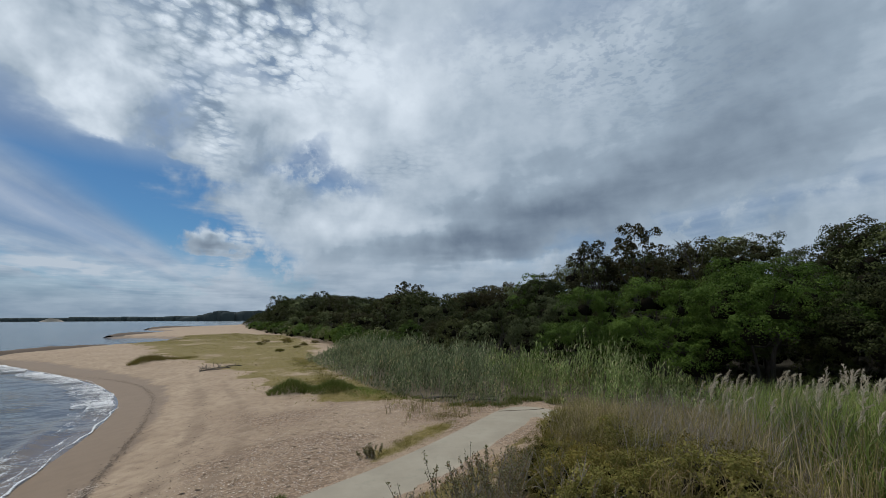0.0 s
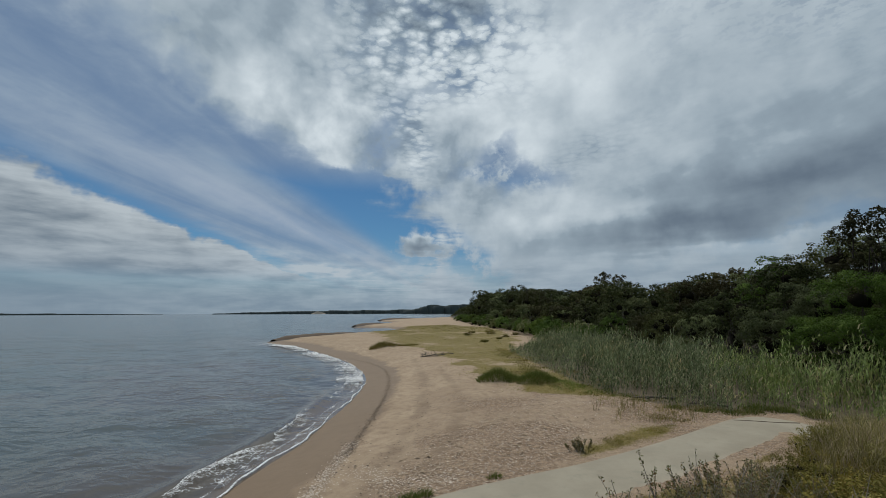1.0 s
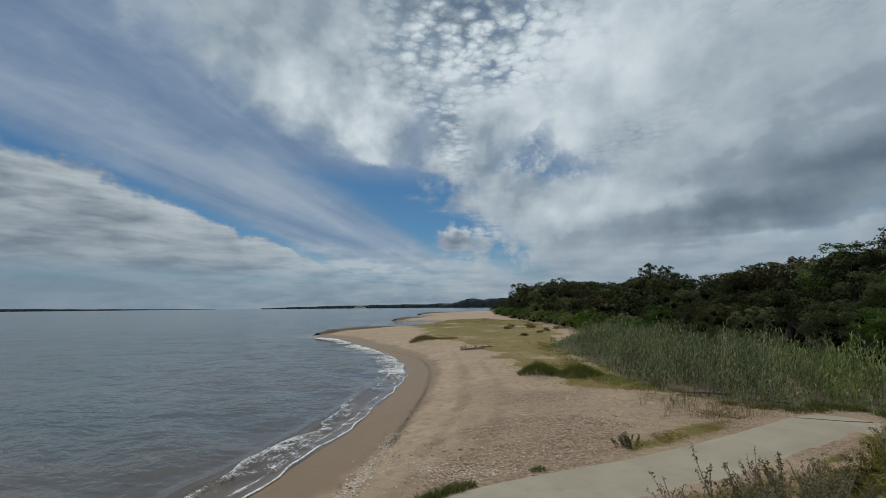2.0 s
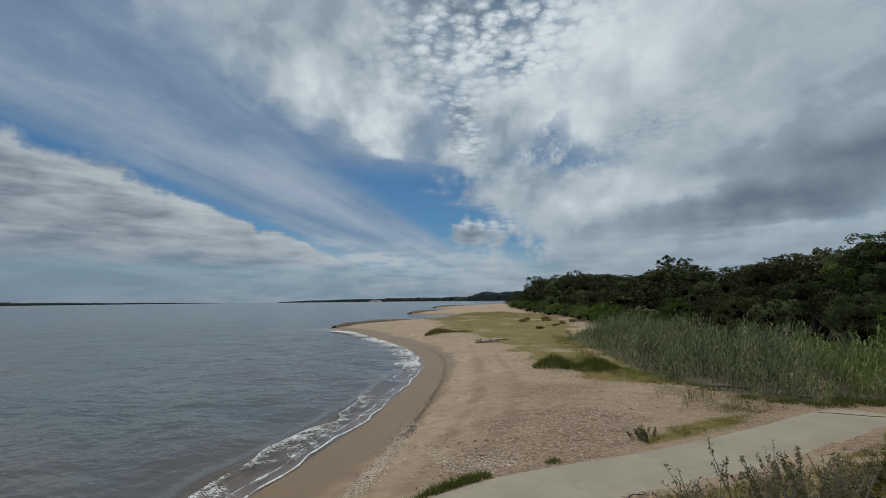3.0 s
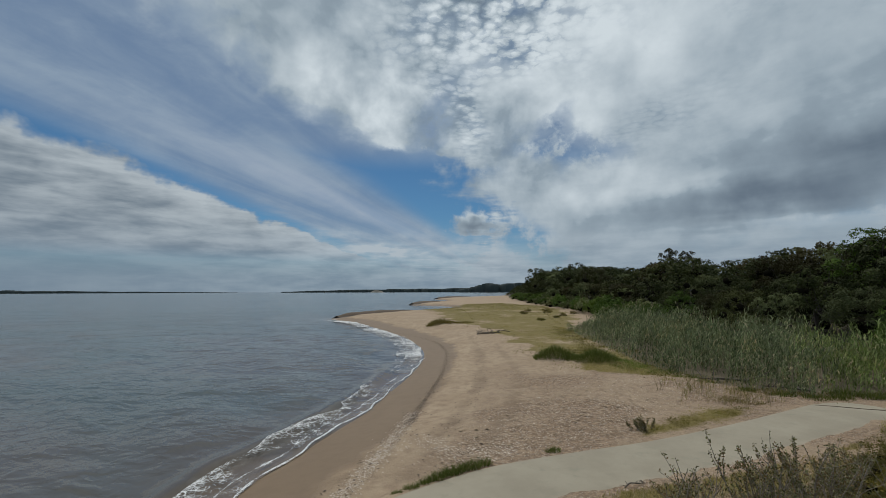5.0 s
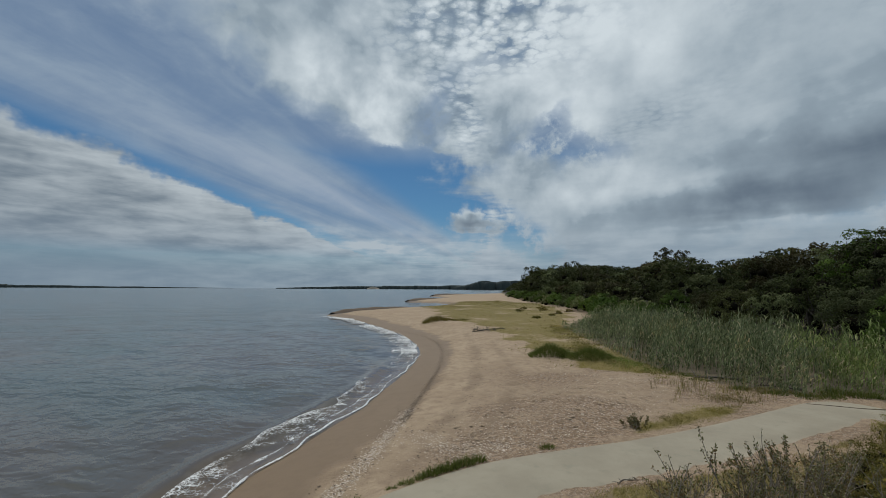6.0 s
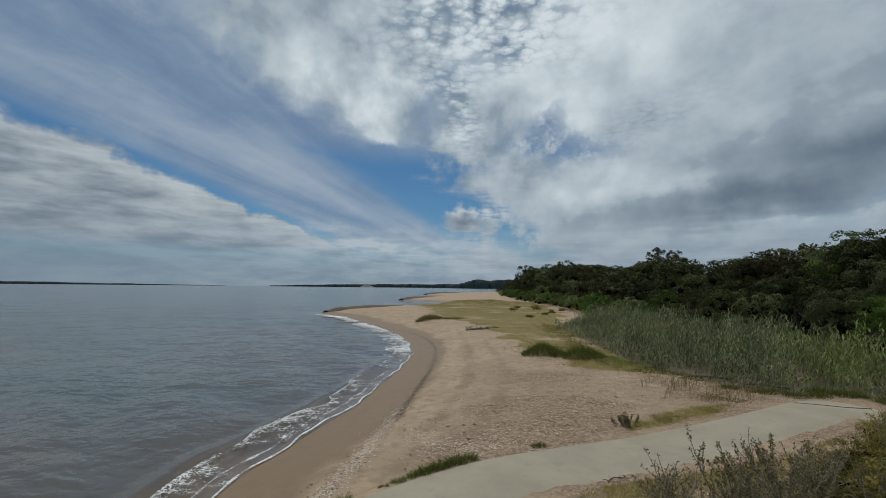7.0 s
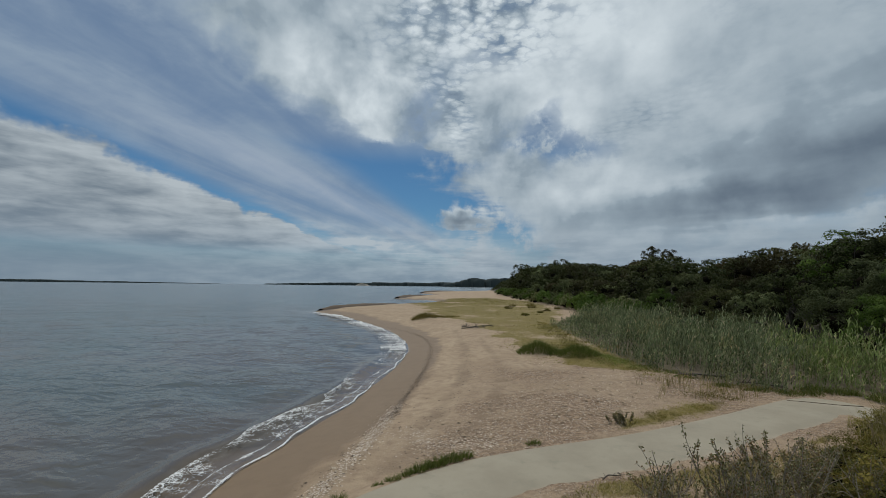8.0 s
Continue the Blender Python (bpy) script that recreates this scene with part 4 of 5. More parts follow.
def shade_domes(rng, centres, radii, flat):
    """Domes inside a crown, below its outer leaves, whose near-black colour stands for shade."""
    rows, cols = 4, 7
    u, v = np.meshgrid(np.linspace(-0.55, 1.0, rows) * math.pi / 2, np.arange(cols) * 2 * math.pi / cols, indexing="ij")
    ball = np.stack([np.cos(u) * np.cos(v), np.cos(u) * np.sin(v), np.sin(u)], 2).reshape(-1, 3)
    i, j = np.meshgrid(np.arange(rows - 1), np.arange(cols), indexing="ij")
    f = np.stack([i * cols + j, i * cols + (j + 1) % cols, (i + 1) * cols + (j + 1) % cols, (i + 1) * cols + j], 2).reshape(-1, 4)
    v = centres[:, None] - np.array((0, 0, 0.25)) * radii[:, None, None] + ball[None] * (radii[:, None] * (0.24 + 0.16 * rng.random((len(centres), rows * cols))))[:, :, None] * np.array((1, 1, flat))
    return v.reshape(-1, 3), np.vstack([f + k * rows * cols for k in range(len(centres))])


def make_tree(name, label, leaf, seed, height, radius, leaves, size, count=9, base=0.25, trunks=2, sub=9, flat=0.8, category="tree", open_crown=False):
    rng = np.random.default_rng(seed)
    thing = empty_thing(name)
    c, r = lobes(rng, radius, height, count, height * base)
    limbs = Pile()
    for k in range(trunks):
        a = rng.random() * 6.28
        foot = np.array((math.cos(a) * 0.12 * k, math.sin(a) * 0.12 * k, -0.3))
        fork = np.array((math.cos(a) * radius * 0.25, math.sin(a) * radius * 0.25, height * (0.3 + 0.15 * rng.random())))
        w = 0.035 * height * (0.8 + 0.3 * rng.random()) / math.sqrt(trunks)
        pts = curve_points([foot, (foot + fork) / 2 + rng.normal(size=3) * 0.05 * height, fork], 3)
        v, f = tube(pts, np.linspace(w, w * 0.6, len(pts)), 6)
        trunk = build("trunk", v, [f], BARK, thing, smooth=True)
        for i in range(k, len(c), trunks):
            mid = (fork + c[i]) / 2 + np.array((0, 0, -0.08 * height)) + rng.normal(size=3) * 0.04 * height
            limb = curve_points([fork, mid, c[i] + np.array((0, 0, r[i] * 0.5))], 3)
            v, f = tube(limb, np.linspace(w * 0.45, w * 0.08, len(limb)), 4)
            if open_crown:
                build("limb", v, [f], BARK, trunk, smooth=True)
            else:
                limbs.add(v, f)
    if not open_crown:
        tagged(limbs.done("branchwork", BARK, thing, smooth=True), kind="stuff")
    crown = Pile()
    crown.add(*crown_leaves(rng, c, r, leaves, size, sub, flat))
    crown.done("crown", leaf, thing)
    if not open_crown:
        v, f = shade_domes(rng, c, r, flat)
        tagged(build("crown_core", v, [f], CROWN_SHADE, thing), kind="stuff")
    return tagged(thing, label, category, {"tree": "trees of the wooded dune", "bush": name.replace("_", " ") + "es"}[category])


def stand(ob, x, y, turn, scale=1.0, sink=0.05):
    """Puts a made thing on the ground."""
    ob.matrix_basis = pose(x, y, float(ground_height(x, y)) - sink, 0, 0, turn) @ Matrix.Diagonal((scale, scale, scale, 1))
    return ob


def stand_copy(ob, x, y, turn, scale=1.0, sink=0.05):
    c = copy_thing(ob, Matrix.Identity(4))
    return stand(c, x, y, turn, scale, sink)


rng = np.random.default_rng(11)
# the big bushes at the edge of the woods
big_bright = make_tree("coastal_bush", "large rounded bright green coastal bush behind the reeds", LEAF_BRIGHT, 21, 5.2, 3.5, 44000, 0.07, 22, 0.08, 3, 26, 0.78, "bush")
big_grey = make_tree("coastal_bush", "large rounded grey-green coastal bush behind the reeds", LEAF_GREY, 22, 4.9, 3.2, 28000, 0.085, 18, 0.12, 3, 24, 0.62, "bush")
big_over = make_tree("coastal_bush", "large overhanging bright green coastal bush, hollow and dark beneath", LEAF_BRIGHT, 23, 5.6, 3.6, 44000, 0.07, 22, 0.28, 4, 26, 0.78, "bush")
stand(big_bright, 19.6, 11.7, 10, 0.92)
stand(big_over, 20.9, 8.3, 0, 0.98)
big_dull = make_tree("coastal_bush", "large dark olive coastal bush, hollow beneath, behind the grass", LEAF_SCRUB, 24, 5.4, 3.5, 28000, 0.088, 20, 0.30, 4, 24, 0.78, "bush")
stand(big_dull, 21.8, 4.6, 130, 0.84)
stand_copy(big_dull, 22.6, 0.4, 40, 0.84)

stand_copy(big_bright, 18.7, 15.0, 40, 0.86)
stand(big_grey, 19.9, 18.6, 300, 0.85)

kinds = [
    make_tree("scrub_tree", "dark green coastal scrub tree with a dense rounded crown", LEAF_SCRUB, 31, 4.6, 2.5, 7000, 0.112, 10, 0.0, 2, 19, 0.78),
    make_tree("scrub_tree", "olive brown coastal scrub tree with an uneven crown", LEAF_OLIVE, 32, 4.2, 2.3, 6600, 0.112, 10, 0.0, 2, 19, 0.78),
    make_tree("scrub_tree", "grey-green coastal scrub tree with a lumpy crown", LEAF_GREY, 33, 4.0, 2.3, 6600, 0.112, 10, 0.0, 2, 19, 0.78),
    make_tree("scrub_tree", "dark green coastal scrub tree with a spreading crown", LEAF_SCRUB, 34, 5.2, 2.7, 7200, 0.112, 11, 0.02, 2, 19, 0.78),
    make_tree("scrub_tree", "fresh green coastal scrub tree with a dense crown", LEAF_BRIGHT, 35, 4.2, 2.3, 6600, 0.112, 10, 0.0, 2, 19, 0.78),
]
distant = [
    make_tree("scrub_tree", "dark green coastal scrub tree on the wooded dune", LEAF_SCRUB, 51, 5.4, 3.7, 1900, 0.275, 8, 0.0, 1, 11, 0.8),
    make_tree("scrub_tree", "olive coastal scrub tree on the wooded dune", LEAF_OLIVE, 52, 5.0, 3.5, 1850, 0.275, 8, 0.0, 1, 11, 0.8),
    make_tree("scrub_tree", "grey-green coastal scrub tree on the wooded dune", LEAF_GREY, 53, 4.4, 3.2, 1800, 0.265, 8, 0.0, 1, 11, 0.8),
]
low_scrub = make_tree("low_scrub", "low rounded fresh green scrub at the foot of the woods", LEAF_BRIGHT, 54, 2.3, 2.1, 1250, 0.185, 7, 0.0, 1, 9, 0.75, "bush")
low_dull = make_tree("low_scrub", "low rounded grey-green scrub at the foot of the woods", LEAF_GREY, 55, 2.0, 1.9, 1100, 0.185, 7, 0.0, 1, 9, 0.75, "bush")
stand(low_scrub, 17.0, 47.0, 0, 0.9)
stand(low_dull, 16.6, 43.6, 30, 0.9)
tall = make_tree("eucalypt", "tall thin-crowned eucalypt above the scrub", LEAF_OLIVE, 41, 7.0, 2.0, 5200, 0.13, 17, 0.34, 2, 9, 1.0, "tree", True)
cone = make_tree("conifer", "small dark pointed conifer standing above the scrub", LEAF_SCRUB, 42, 6.4, 1.5, 2600, 0.22, 13, 0.25, 1, 8, 1.3)
# Skyline by bearing: rise above eye level per metre, fitted to the camera's view.
SKYLINE = ((0, 8, 10.9, 12.0, 16, 18, 24, 26, 27.5, 31, 36, 41, 45, 47, 49, 53, 57, 60, 66, 75, 90), (0.006, 0.004, 0.008, 0.062, 0.066, 0.055, 0.048, 0.058, 0.07, 0.054, 0.068, 0.08, 0.104, 0.115, 0.138, 0.15, 0.155, 0.15, 0.166, 0.173, 0.17))


def skyline_top(x, y):
    """Treetop height limit by bearing, shaped to fit the skyline in the camera's view."""
    return 3.9 + math.hypot(x, y) * np.interp(math.degrees(math.atan2(x, y)), *SKYLINE)


def under_skyline(x, y, k, size):
    """A scrub tree's size, kept below that skyline."""
    return min(size, (skyline_top(x, y) - float(ground_height(x, y))) / (4.6, 4.2, 4.0, 5.2, 4.2)[k])


stand(tall, 27.0, 17.4, 0, 1.06)
stand_copy(tall, 26.2, 20.6, 100, 1.0)
stand(cone, 55.0, 69.6, 0, 0.98)
stand_copy(tall, 46.5, 90, 70, 1.3)
stand_copy(tall, 49.4, 89, 170, 1.2)
# trees added beneath the overhanging bushes to close the hollows and block light
for x, y, k, a, z in ((22.7, 8.9, 0, 20, 0.62), (22.9, 6.3, 3, 140, 0.55), (23.3, 3.6, 0, 250, 0.6), (21.6, 10.4, 3, 70, 0.5), (23.4, 1.6, 0, 310, 0.6), (21.6, 6.6, 0, 200, 0.42)):
    stand_copy(kinds[k], x, y, a, z)
stand_copy(kinds[0], 23.4, 14.8, 80, 0.66)
stand_copy(kinds[3], 22.4, 17.4, 10, 0.6)
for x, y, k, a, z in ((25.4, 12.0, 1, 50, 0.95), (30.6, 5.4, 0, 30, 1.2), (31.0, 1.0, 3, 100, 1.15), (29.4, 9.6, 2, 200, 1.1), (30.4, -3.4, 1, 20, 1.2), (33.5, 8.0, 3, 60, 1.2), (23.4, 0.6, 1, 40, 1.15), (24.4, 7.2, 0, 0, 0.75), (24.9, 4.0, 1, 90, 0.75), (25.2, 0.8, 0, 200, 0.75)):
    stand_copy(kinds[k], x, y, a, under_skyline(x, y, k, z))
placed = [(25.4, 12.0), (30.6, 5.4), (31.0, 1.0), (29.4, 9.6), (30.4, -3.4), (33.5, 8.0), (23.4, 14.6), (22.2, 17.2), (20.6, 11.0), (22.6, 6.0), (23.6, 1.2), (18.9, 15.2), (19.9, 18.6), (27.6, 17.6), (26, 20.5)]
for k, x, y, a, s in ((2, 17.4, 23.0, 0, 0.72), (0, 17.9, 26.6, 60, 0.72), (1, 18.2, 30.0, 130, 0.72), (4, 19.0, 35.4, 200, 0.70), (3, 27.4, 9.0, 20, 0.8)):
    stand(kinds[k], x, y, a, s)
    placed.append((x, y))
for k, x, y in ((0, 24, 62), (1, 23.4, 68), (2, 22.6, 57)):
    stand(distant[k], x, y, 40 * k, 0.8)
    placed.append((x, y))
cand = np.column_stack([14 + rng.random(14000) ** 1.3 * 90, -6 + rng.random(14000) * 226])
deep_in = lie(cand[:, 0], cand[:, 1])[3]
# front row first, so that the edge of the woods is closed
order = np.argsort(deep_in + rng.random(len(cand)) * 6)
near_count = far_count = 0
for (x, y), depth in zip(cand[order], deep_in[order]):
    gap = 2.9 if math.hypot(x, y) < 47 else 4.2 + 0.012 * y
    if not 0.6 < depth < 17 + 0.10 * max(y, 0) or min((x - p) ** 2 + (y - q) ** 2 for p, q in placed) < gap * gap:
        continue
    size = (0.62 + 0.44 * min(depth, 10) / 10) * (0.72 + 0.56 * rng.random())
    room = (skyline_top(x, y) - float(ground_height(x, y))) * ((0.94 + 0.16 * rng.random()) if depth > 5 or (y > 70 and depth > 1.5) else (0.6 + 0.35 * rng.random()))
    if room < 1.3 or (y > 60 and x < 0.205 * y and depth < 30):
        continue
    if math.hypot(x, y) < 47 and near_count < 54:
        k = rng.choice(5, p=(0.30, 0.22, 0.26, 0.20, 0.02))
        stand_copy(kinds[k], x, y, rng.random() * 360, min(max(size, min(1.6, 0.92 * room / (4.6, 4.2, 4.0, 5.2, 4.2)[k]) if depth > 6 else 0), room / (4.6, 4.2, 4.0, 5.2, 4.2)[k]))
        near_count += 1
    elif far_count < 140:
        k = rng.choice(3, p=(0.6, 0.25, 0.15))
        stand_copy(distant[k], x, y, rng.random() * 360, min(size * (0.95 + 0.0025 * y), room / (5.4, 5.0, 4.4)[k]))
        far_count += 1
    placed.append((x, y))


def make_dead_tree(seed, tall_):
    """A leafless grey tree: a leaning trunk with forked bare limbs."""
    rng = np.random.default_rng(seed)
    thing = empty_thing("dead_tree")
    top = np.array((0.25 * tall_, 0.05 * tall_, tall_))
    line = curve_points([(0, 0, -0.3), top * 0.45 + rng.normal(size=3) * 0.1, top], 5)
    v, f = tube(line, np.linspace(0.06, 0.012, len(line)), 6)
    trunk = build("trunk", v, [f], BARK, thing, smooth=True)
    for k in range(8):
        i = int(rng.integers(len(line) // 2, len(line) - 1))
        end = line[i] + np.array((rng.normal() * 0.4, rng.normal() * 0.4, 0.25 + 0.8 * rng.random()))
        pile = Pile()
        limb = curve_points([line[i], (line[i] + end) / 2 + rng.normal(size=3) * 0.12, end], 4)
        pile.add(*tube(limb, np.linspace(0.020, 0.007, len(limb)), 5))
        for j in range(4):
            p = limb[int(rng.integers(2, len(limb)))]
            e = p + rng.normal(size=3) * 0.22 + np.array((0, 0, 0.2))
            pile.add(*tube(np.stack([p, (p + e) / 2 + rng.normal(size=3) * 0.03, e]), (0.014, 0.010, 0.006), 4))
        pile.done("limb", BARK, trunk, smooth=True)
    return tagged(thing, "bare grey dead tree standing out of the scrub", "tree", "dead trees of the dune")


snag = make_dead_tree(91, 4.4)
for i, (x, y, top) in enumerate(((26.2, 28.9, 7.5), (27.1, 12.9, 8.9), (31.6, 7.0, 9.6))):
    size = (top - float(ground_height(x, y))) / 4.6
    stand(snag, x, y, 0, size) if i == 0 else stand_copy(snag, x, y, 130 * i, size)

# low scrub along the foot of the woods
for i in range(44):
    y = 38 + 2.2 * i + 0.018 * i * i + rng.random()
    x = float(np.interp(y, WOODS[:, 1], WOODS[:, 0])) - 2.6 + 2.8 * rng.random()
    stand_copy(low_scrub if rng.random() < 0.6 else low_dull, x, y, rng.random() * 360, 0.75 + 0.5 * rng.random())


def far_woods():
    """The wooded shore beyond: crowns too far off to tell apart."""
    rng = np.random.default_rng(77)
    p = np.column_stack([18 + rng.random(5000) ** 1.5 * 420, 200 + rng.random(5000) ** 1.5 * 900])
    d = lie(p[:, 0], p[:, 1])[3]
    keep = (d > 0.3) & (d < 16 + p[:, 1] * 0.07)
    p, d = p[keep], d[keep]
    s = np.where(p[:, 0] < 0.2 * p[:, 1], 0.55, 1.0) * (1.0 + 1.9 * smoothstep(1, 10, d)) * (0.6 + 0.7 * rng.random(len(p)) ** 1.5) * (1 + p[:, 1] * 0.001)
    z = ground_height(p[:, 0], p[:, 1])
    n = 62
    dirs = unit(rng.normal(size=(len(p), n, 3)) * np.array((1, 1, 0.8)) + np.array((0, 0, 0.4)))
    c = np.column_stack([p, z + s * 0.6])[:, None] + dirs * (s[:, None] * (0.85 + 0.3 * rng.random((len(p), n))))[:, :, None] * np.array((1.2, 1.2, 1.0 ))
    dirs, c = dirs.reshape(-1, 3), c.reshape(-1, 3)
    size = np.repeat(s, n) * 0.33
    v, f = leaf_quads(c, unit(dirs * 0.3 + rng.normal(size=c.shape) * 0.6), unit(dirs + rng.normal(size=c.shape) * 0.3), size, size * 0.7)
    return tagged(build("far_woods", v, [f], LEAF_SCRUB), "dark green woods along the far beach and headland", "woods", kind="stuff")


far_woods()


# ---------------------------------------------------------------- reeds and grass
def ground_points(p, sink=0.02):
    return np.column_stack([p, ground_height(p[:, 0], p[:, 1]) - sink])


def reeds(rng, p, mat, label, height_):
    edge = line_distance(p[:, 0], p[:, 1], np.vstack([REED_BED, REED_BED[:1]]))
    clump = fractal(p[:, 0], p[:, 1], 0.9, 3, 5)
    grow = (0.38 + 0.62 * smoothstep(0, 3.0, edge + 2.0 * (fractal(p[:, 0], p[:, 1], 0.9, 2, 61) - 0.5))) * (0.25 + 1.5 * clump) * np.interp(np.degrees(np.arctan2(p[:, 0], p[:, 1])), [12, 25, 35, 44, 50, 54, 59, 75], [0.78, 0.90, 0.97, 1.12, 1.28, 1.0, 0.58, 0.46])
    tall_ = height_ * grow * (0.7 + 0.45 * rng.random(len(p)))
    g = ground_points(p)
    pile = Pile()
    stem_lean = np.column_stack([0.14 + 0.13 * rng.normal(size=len(p)), 0.02 + 0.12 * rng.normal(size=len(p))])
    pile.add(*blades(rng, g, tall_, np.full(len(p), 0.012), stem_lean, 0.2, 3))
    for k in range(7):
        t = 0.06 + 0.84 * rng.random(len(p))
        b = g.copy()
        b[:, :2] += stem_lean * (tall_ * t ** 1.8)[:, None]
        b[:, 2] += tall_ * t * 0.97
        a = rng.random(len(p)) * 6.28
        lean = np.column_stack([np.cos(a), np.sin(a)]) * (0.35 + 0.75 * rng.random(len(p)))[:, None] + np.array((0.28, 0.0))
        pile.add(*blades(rng, b, (0.13 + 0.22 * rng.random(len(p))) * np.clip(grow, 0.4, 0.85), 0.032 + 0.032 * rng.random(len(p)), lean, 0.6, 2))
    return tagged(pile.done("reed_bed", mat), label, "reeds", kind="stuff")


def plume_heads(rng, tips, lean, length, name, label):
    """Feathery seed heads, each of many short bristles on one nodding side."""
    pile = Pile()
    k, n = 64, len(tips)
    wind = unit(lean + np.array((0.25, 0.0)))
    for i in range(k):
        t = (i + 0.5) / k
        c = tips.copy()
        c[:, :2] += lean * (length * t * 0.6)[:, None] + wind * (length * 0.42 * t ** 2.2)[:, None]
        c[:, 2] += length * (t - 0.34 * t ** 3)
        d = rng.normal(size=(n, 3)) * 0.22
        d[:, :2] += wind * (0.45 + 0.75 * t)
        d[:, 2] += 0.75 - 0.75 * t
        w = math.sin(math.pi * (0.10 + 0.86 * t) ** 0.75)
        s = (0.05 + 0.065 * rng.random(n)) * (0.35 + 0.8 * w)
        pile.add(*leaf_quads(c + unit(d) * s[:, None] * 0.5, d, rng.normal(size=(n, 3)), s, np.full(n, 0.0075)))
    return tagged(pile.done(name, PLUME), label, "grass", kind="stuff")


bed = scatter(rng, REED_BED, 13000)
bed_edge = line_distance(bed[:, 0], bed[:, 1], np.vstack([REED_BED, REED_BED[:1]]))
bed = bed[(fractal(bed[:, 0], bed[:, 1], 0.75, 3, 19) + 0.12 * rng.normal(size=len(bed)) > np.interp(bed_edge, [0, 0.8, 2.2], [0.45, 0.39, 0.32]))]
green_part = bed[:, 0] + 1.2 * (fractal(bed[:, 0], bed[:, 1], 0.4, 2, 90) - 0.5) * 4 > bed[:, 1] * 0.72 + 1.0
reeds(rng, bed[~green_part], REED, "dense bed of blue-green reeds beside the beach", 1.9)
reeds(rng, bed[green_part], REED_FRESH, "dense bed of fresh green reed grass before the bushes", 1.75)

STAND = np.array([(4.6, 3.2), (5.8, 5.2), (7.0, 7.3), (8.9, 8.6), (10.4, 9.9), (11.0, 9.6), (11.6, 8.2), (12.6, 6.6), (14.5, 4.8), (15, 1), (12, -1.5), (6, -1.0), (4.2, 1.0)])


def grass_stand(rng, count, ring, mat, name, label, low, high, width, lean_mid, thick=1.0, hold=None):
    tufts = scatter(rng, ring, count)
    if hold is not None:
        tufts = tufts[rng.random(len(tufts)) < hold(tufts)]
    n = len(tufts)
    per = 9
    p = np.repeat(tufts, per, 0) + rng.normal(size=(n * per, 2)) * 0.07 * thick
    h = np.repeat((low + (high - low) * fractal(tufts[:, 0], tufts[:, 1], 0.45, 3, 15)), per) * (0.55 + 0.5 * rng.random(n * per))
    a = rng.random(n * per) * 6.28
    lean = np.column_stack([np.cos(a), np.sin(a)]) * (0.12 + 0.60 * rng.random(n * per) ** 1.4)[:, None] + np.array(lean_mid)
    v, f = blades(rng, ground_points(p), h, width * (0.7 + 0.6 * rng.random(n * per)), lean, 0.5, 3)
    pile = Pile().add(v, f)
    # long side leaves that arch out of the tufts
    pick = rng.integers(0, n * per, n * 4)
    q = ground_points(p[pick])
    t = 0.25 + 0.5 * rng.random(len(pick))
    q[:, :2] += lean[pick] * (h[pick] * t ** 2)[:, None]
    q[:, 2] += h[pick] * t * 0.95
    a = rng.random(len(pick)) * 6.28
    out_ = np.column_stack([np.cos(a), np.sin(a)]) * (0.7 + 0.8 * rng.random(len(pick)))[:, None] + np.array(lean_mid) * 2
    pile.add(*blades(rng, q, 0.20 + 0.25 * rng.random(len(pick)), width * (0.9 + 0.6 * rng.random(len(pick))), out_, 0.9, 3))
    return tagged(pile.done(name, mat), label, "grass", kind="stuff")


grass_stand(rng, 2000, STAND, GRASS_DRY, "dry_grass", "tall olive and straw-coloured dune grass", 0.55, 1.25, 0.011, (0.12, -0.02), hold=lambda t: np.clip(0.20 + 0.10 * (t[:, 0] - 3) + 0.05 * t[:, 1], 0.25, 1))
RIGHT = np.array([(6.0, 1.5), (7.4, 3.2), (9.2, 4.6), (11.5, 6.2), (12.8, 5.4), (14.5, 4.2), (15, 0.5), (9, -2), (5.2, -0.6)])
grass_stand(rng, 1900, RIGHT, GRASS_GREEN, "green_grass", "tall green reed grass leaning in the wind", 1.0, 1.75, 0.018, (0.75, -0.10))
STALKS = np.array([(5.4, 3.4), (6.2, 4.8), (7.6, 6.0), (9.4, 6.4), (10.0, 4.4), (8.4, 2.6), (6.6, 1.8)])
spots = scatter(rng, STALKS, 1250)
v, f = blades(rng, ground_points(spots), 0.55 + 0.8 * rng.random(len(spots)), np.full(len(spots), 0.009), np.column_stack([0.30 + 0.30 * rng.normal(size=len(spots)), -0.05 + 0.28 * rng.normal(size=len(spots))]), 0.25, 3)
tagged(build("dead_stalks", v, f, DEAD_STALK), "pale grey dead stalks standing among the grass", "grass", kind="stuff")
PLUMED = np.array([(5.6, 2.2), (6.8, 4.0), (8.2, 4.9), (9.8, 4.6), (10.8, 2.2), (10, 0.2), (7, -0.2)])
spots = scatter(rng, PLUMED, 130)
g = ground_points(spots)
hh = 1.02 + 0.36 * rng.random(len(spots))
lean = np.column_stack([0.22 + 0.1 * rng.normal(size=len(spots)), -0.05 + 0.1 * rng.normal(size=len(spots))])
v, f = blades(rng, g, hh, np.full(len(spots), 0.012), lean, 0.2, 4)
tagged(build("grass_stalks", v, f, GRASS_DRY), "straw-coloured flowering stalks above the grass", "grass", kind="stuff")
tips = g.copy()
tips[:, :2] += lean * (hh * 0.8)[:, None]
tips[:, 2] += hh * 0.86
plume_heads(rng, tips, lean * 1.0, 0.30 + 0.16 * rng.random(len(spots)), "grass_plumes", "pale feathery seed plumes of the tall grass")


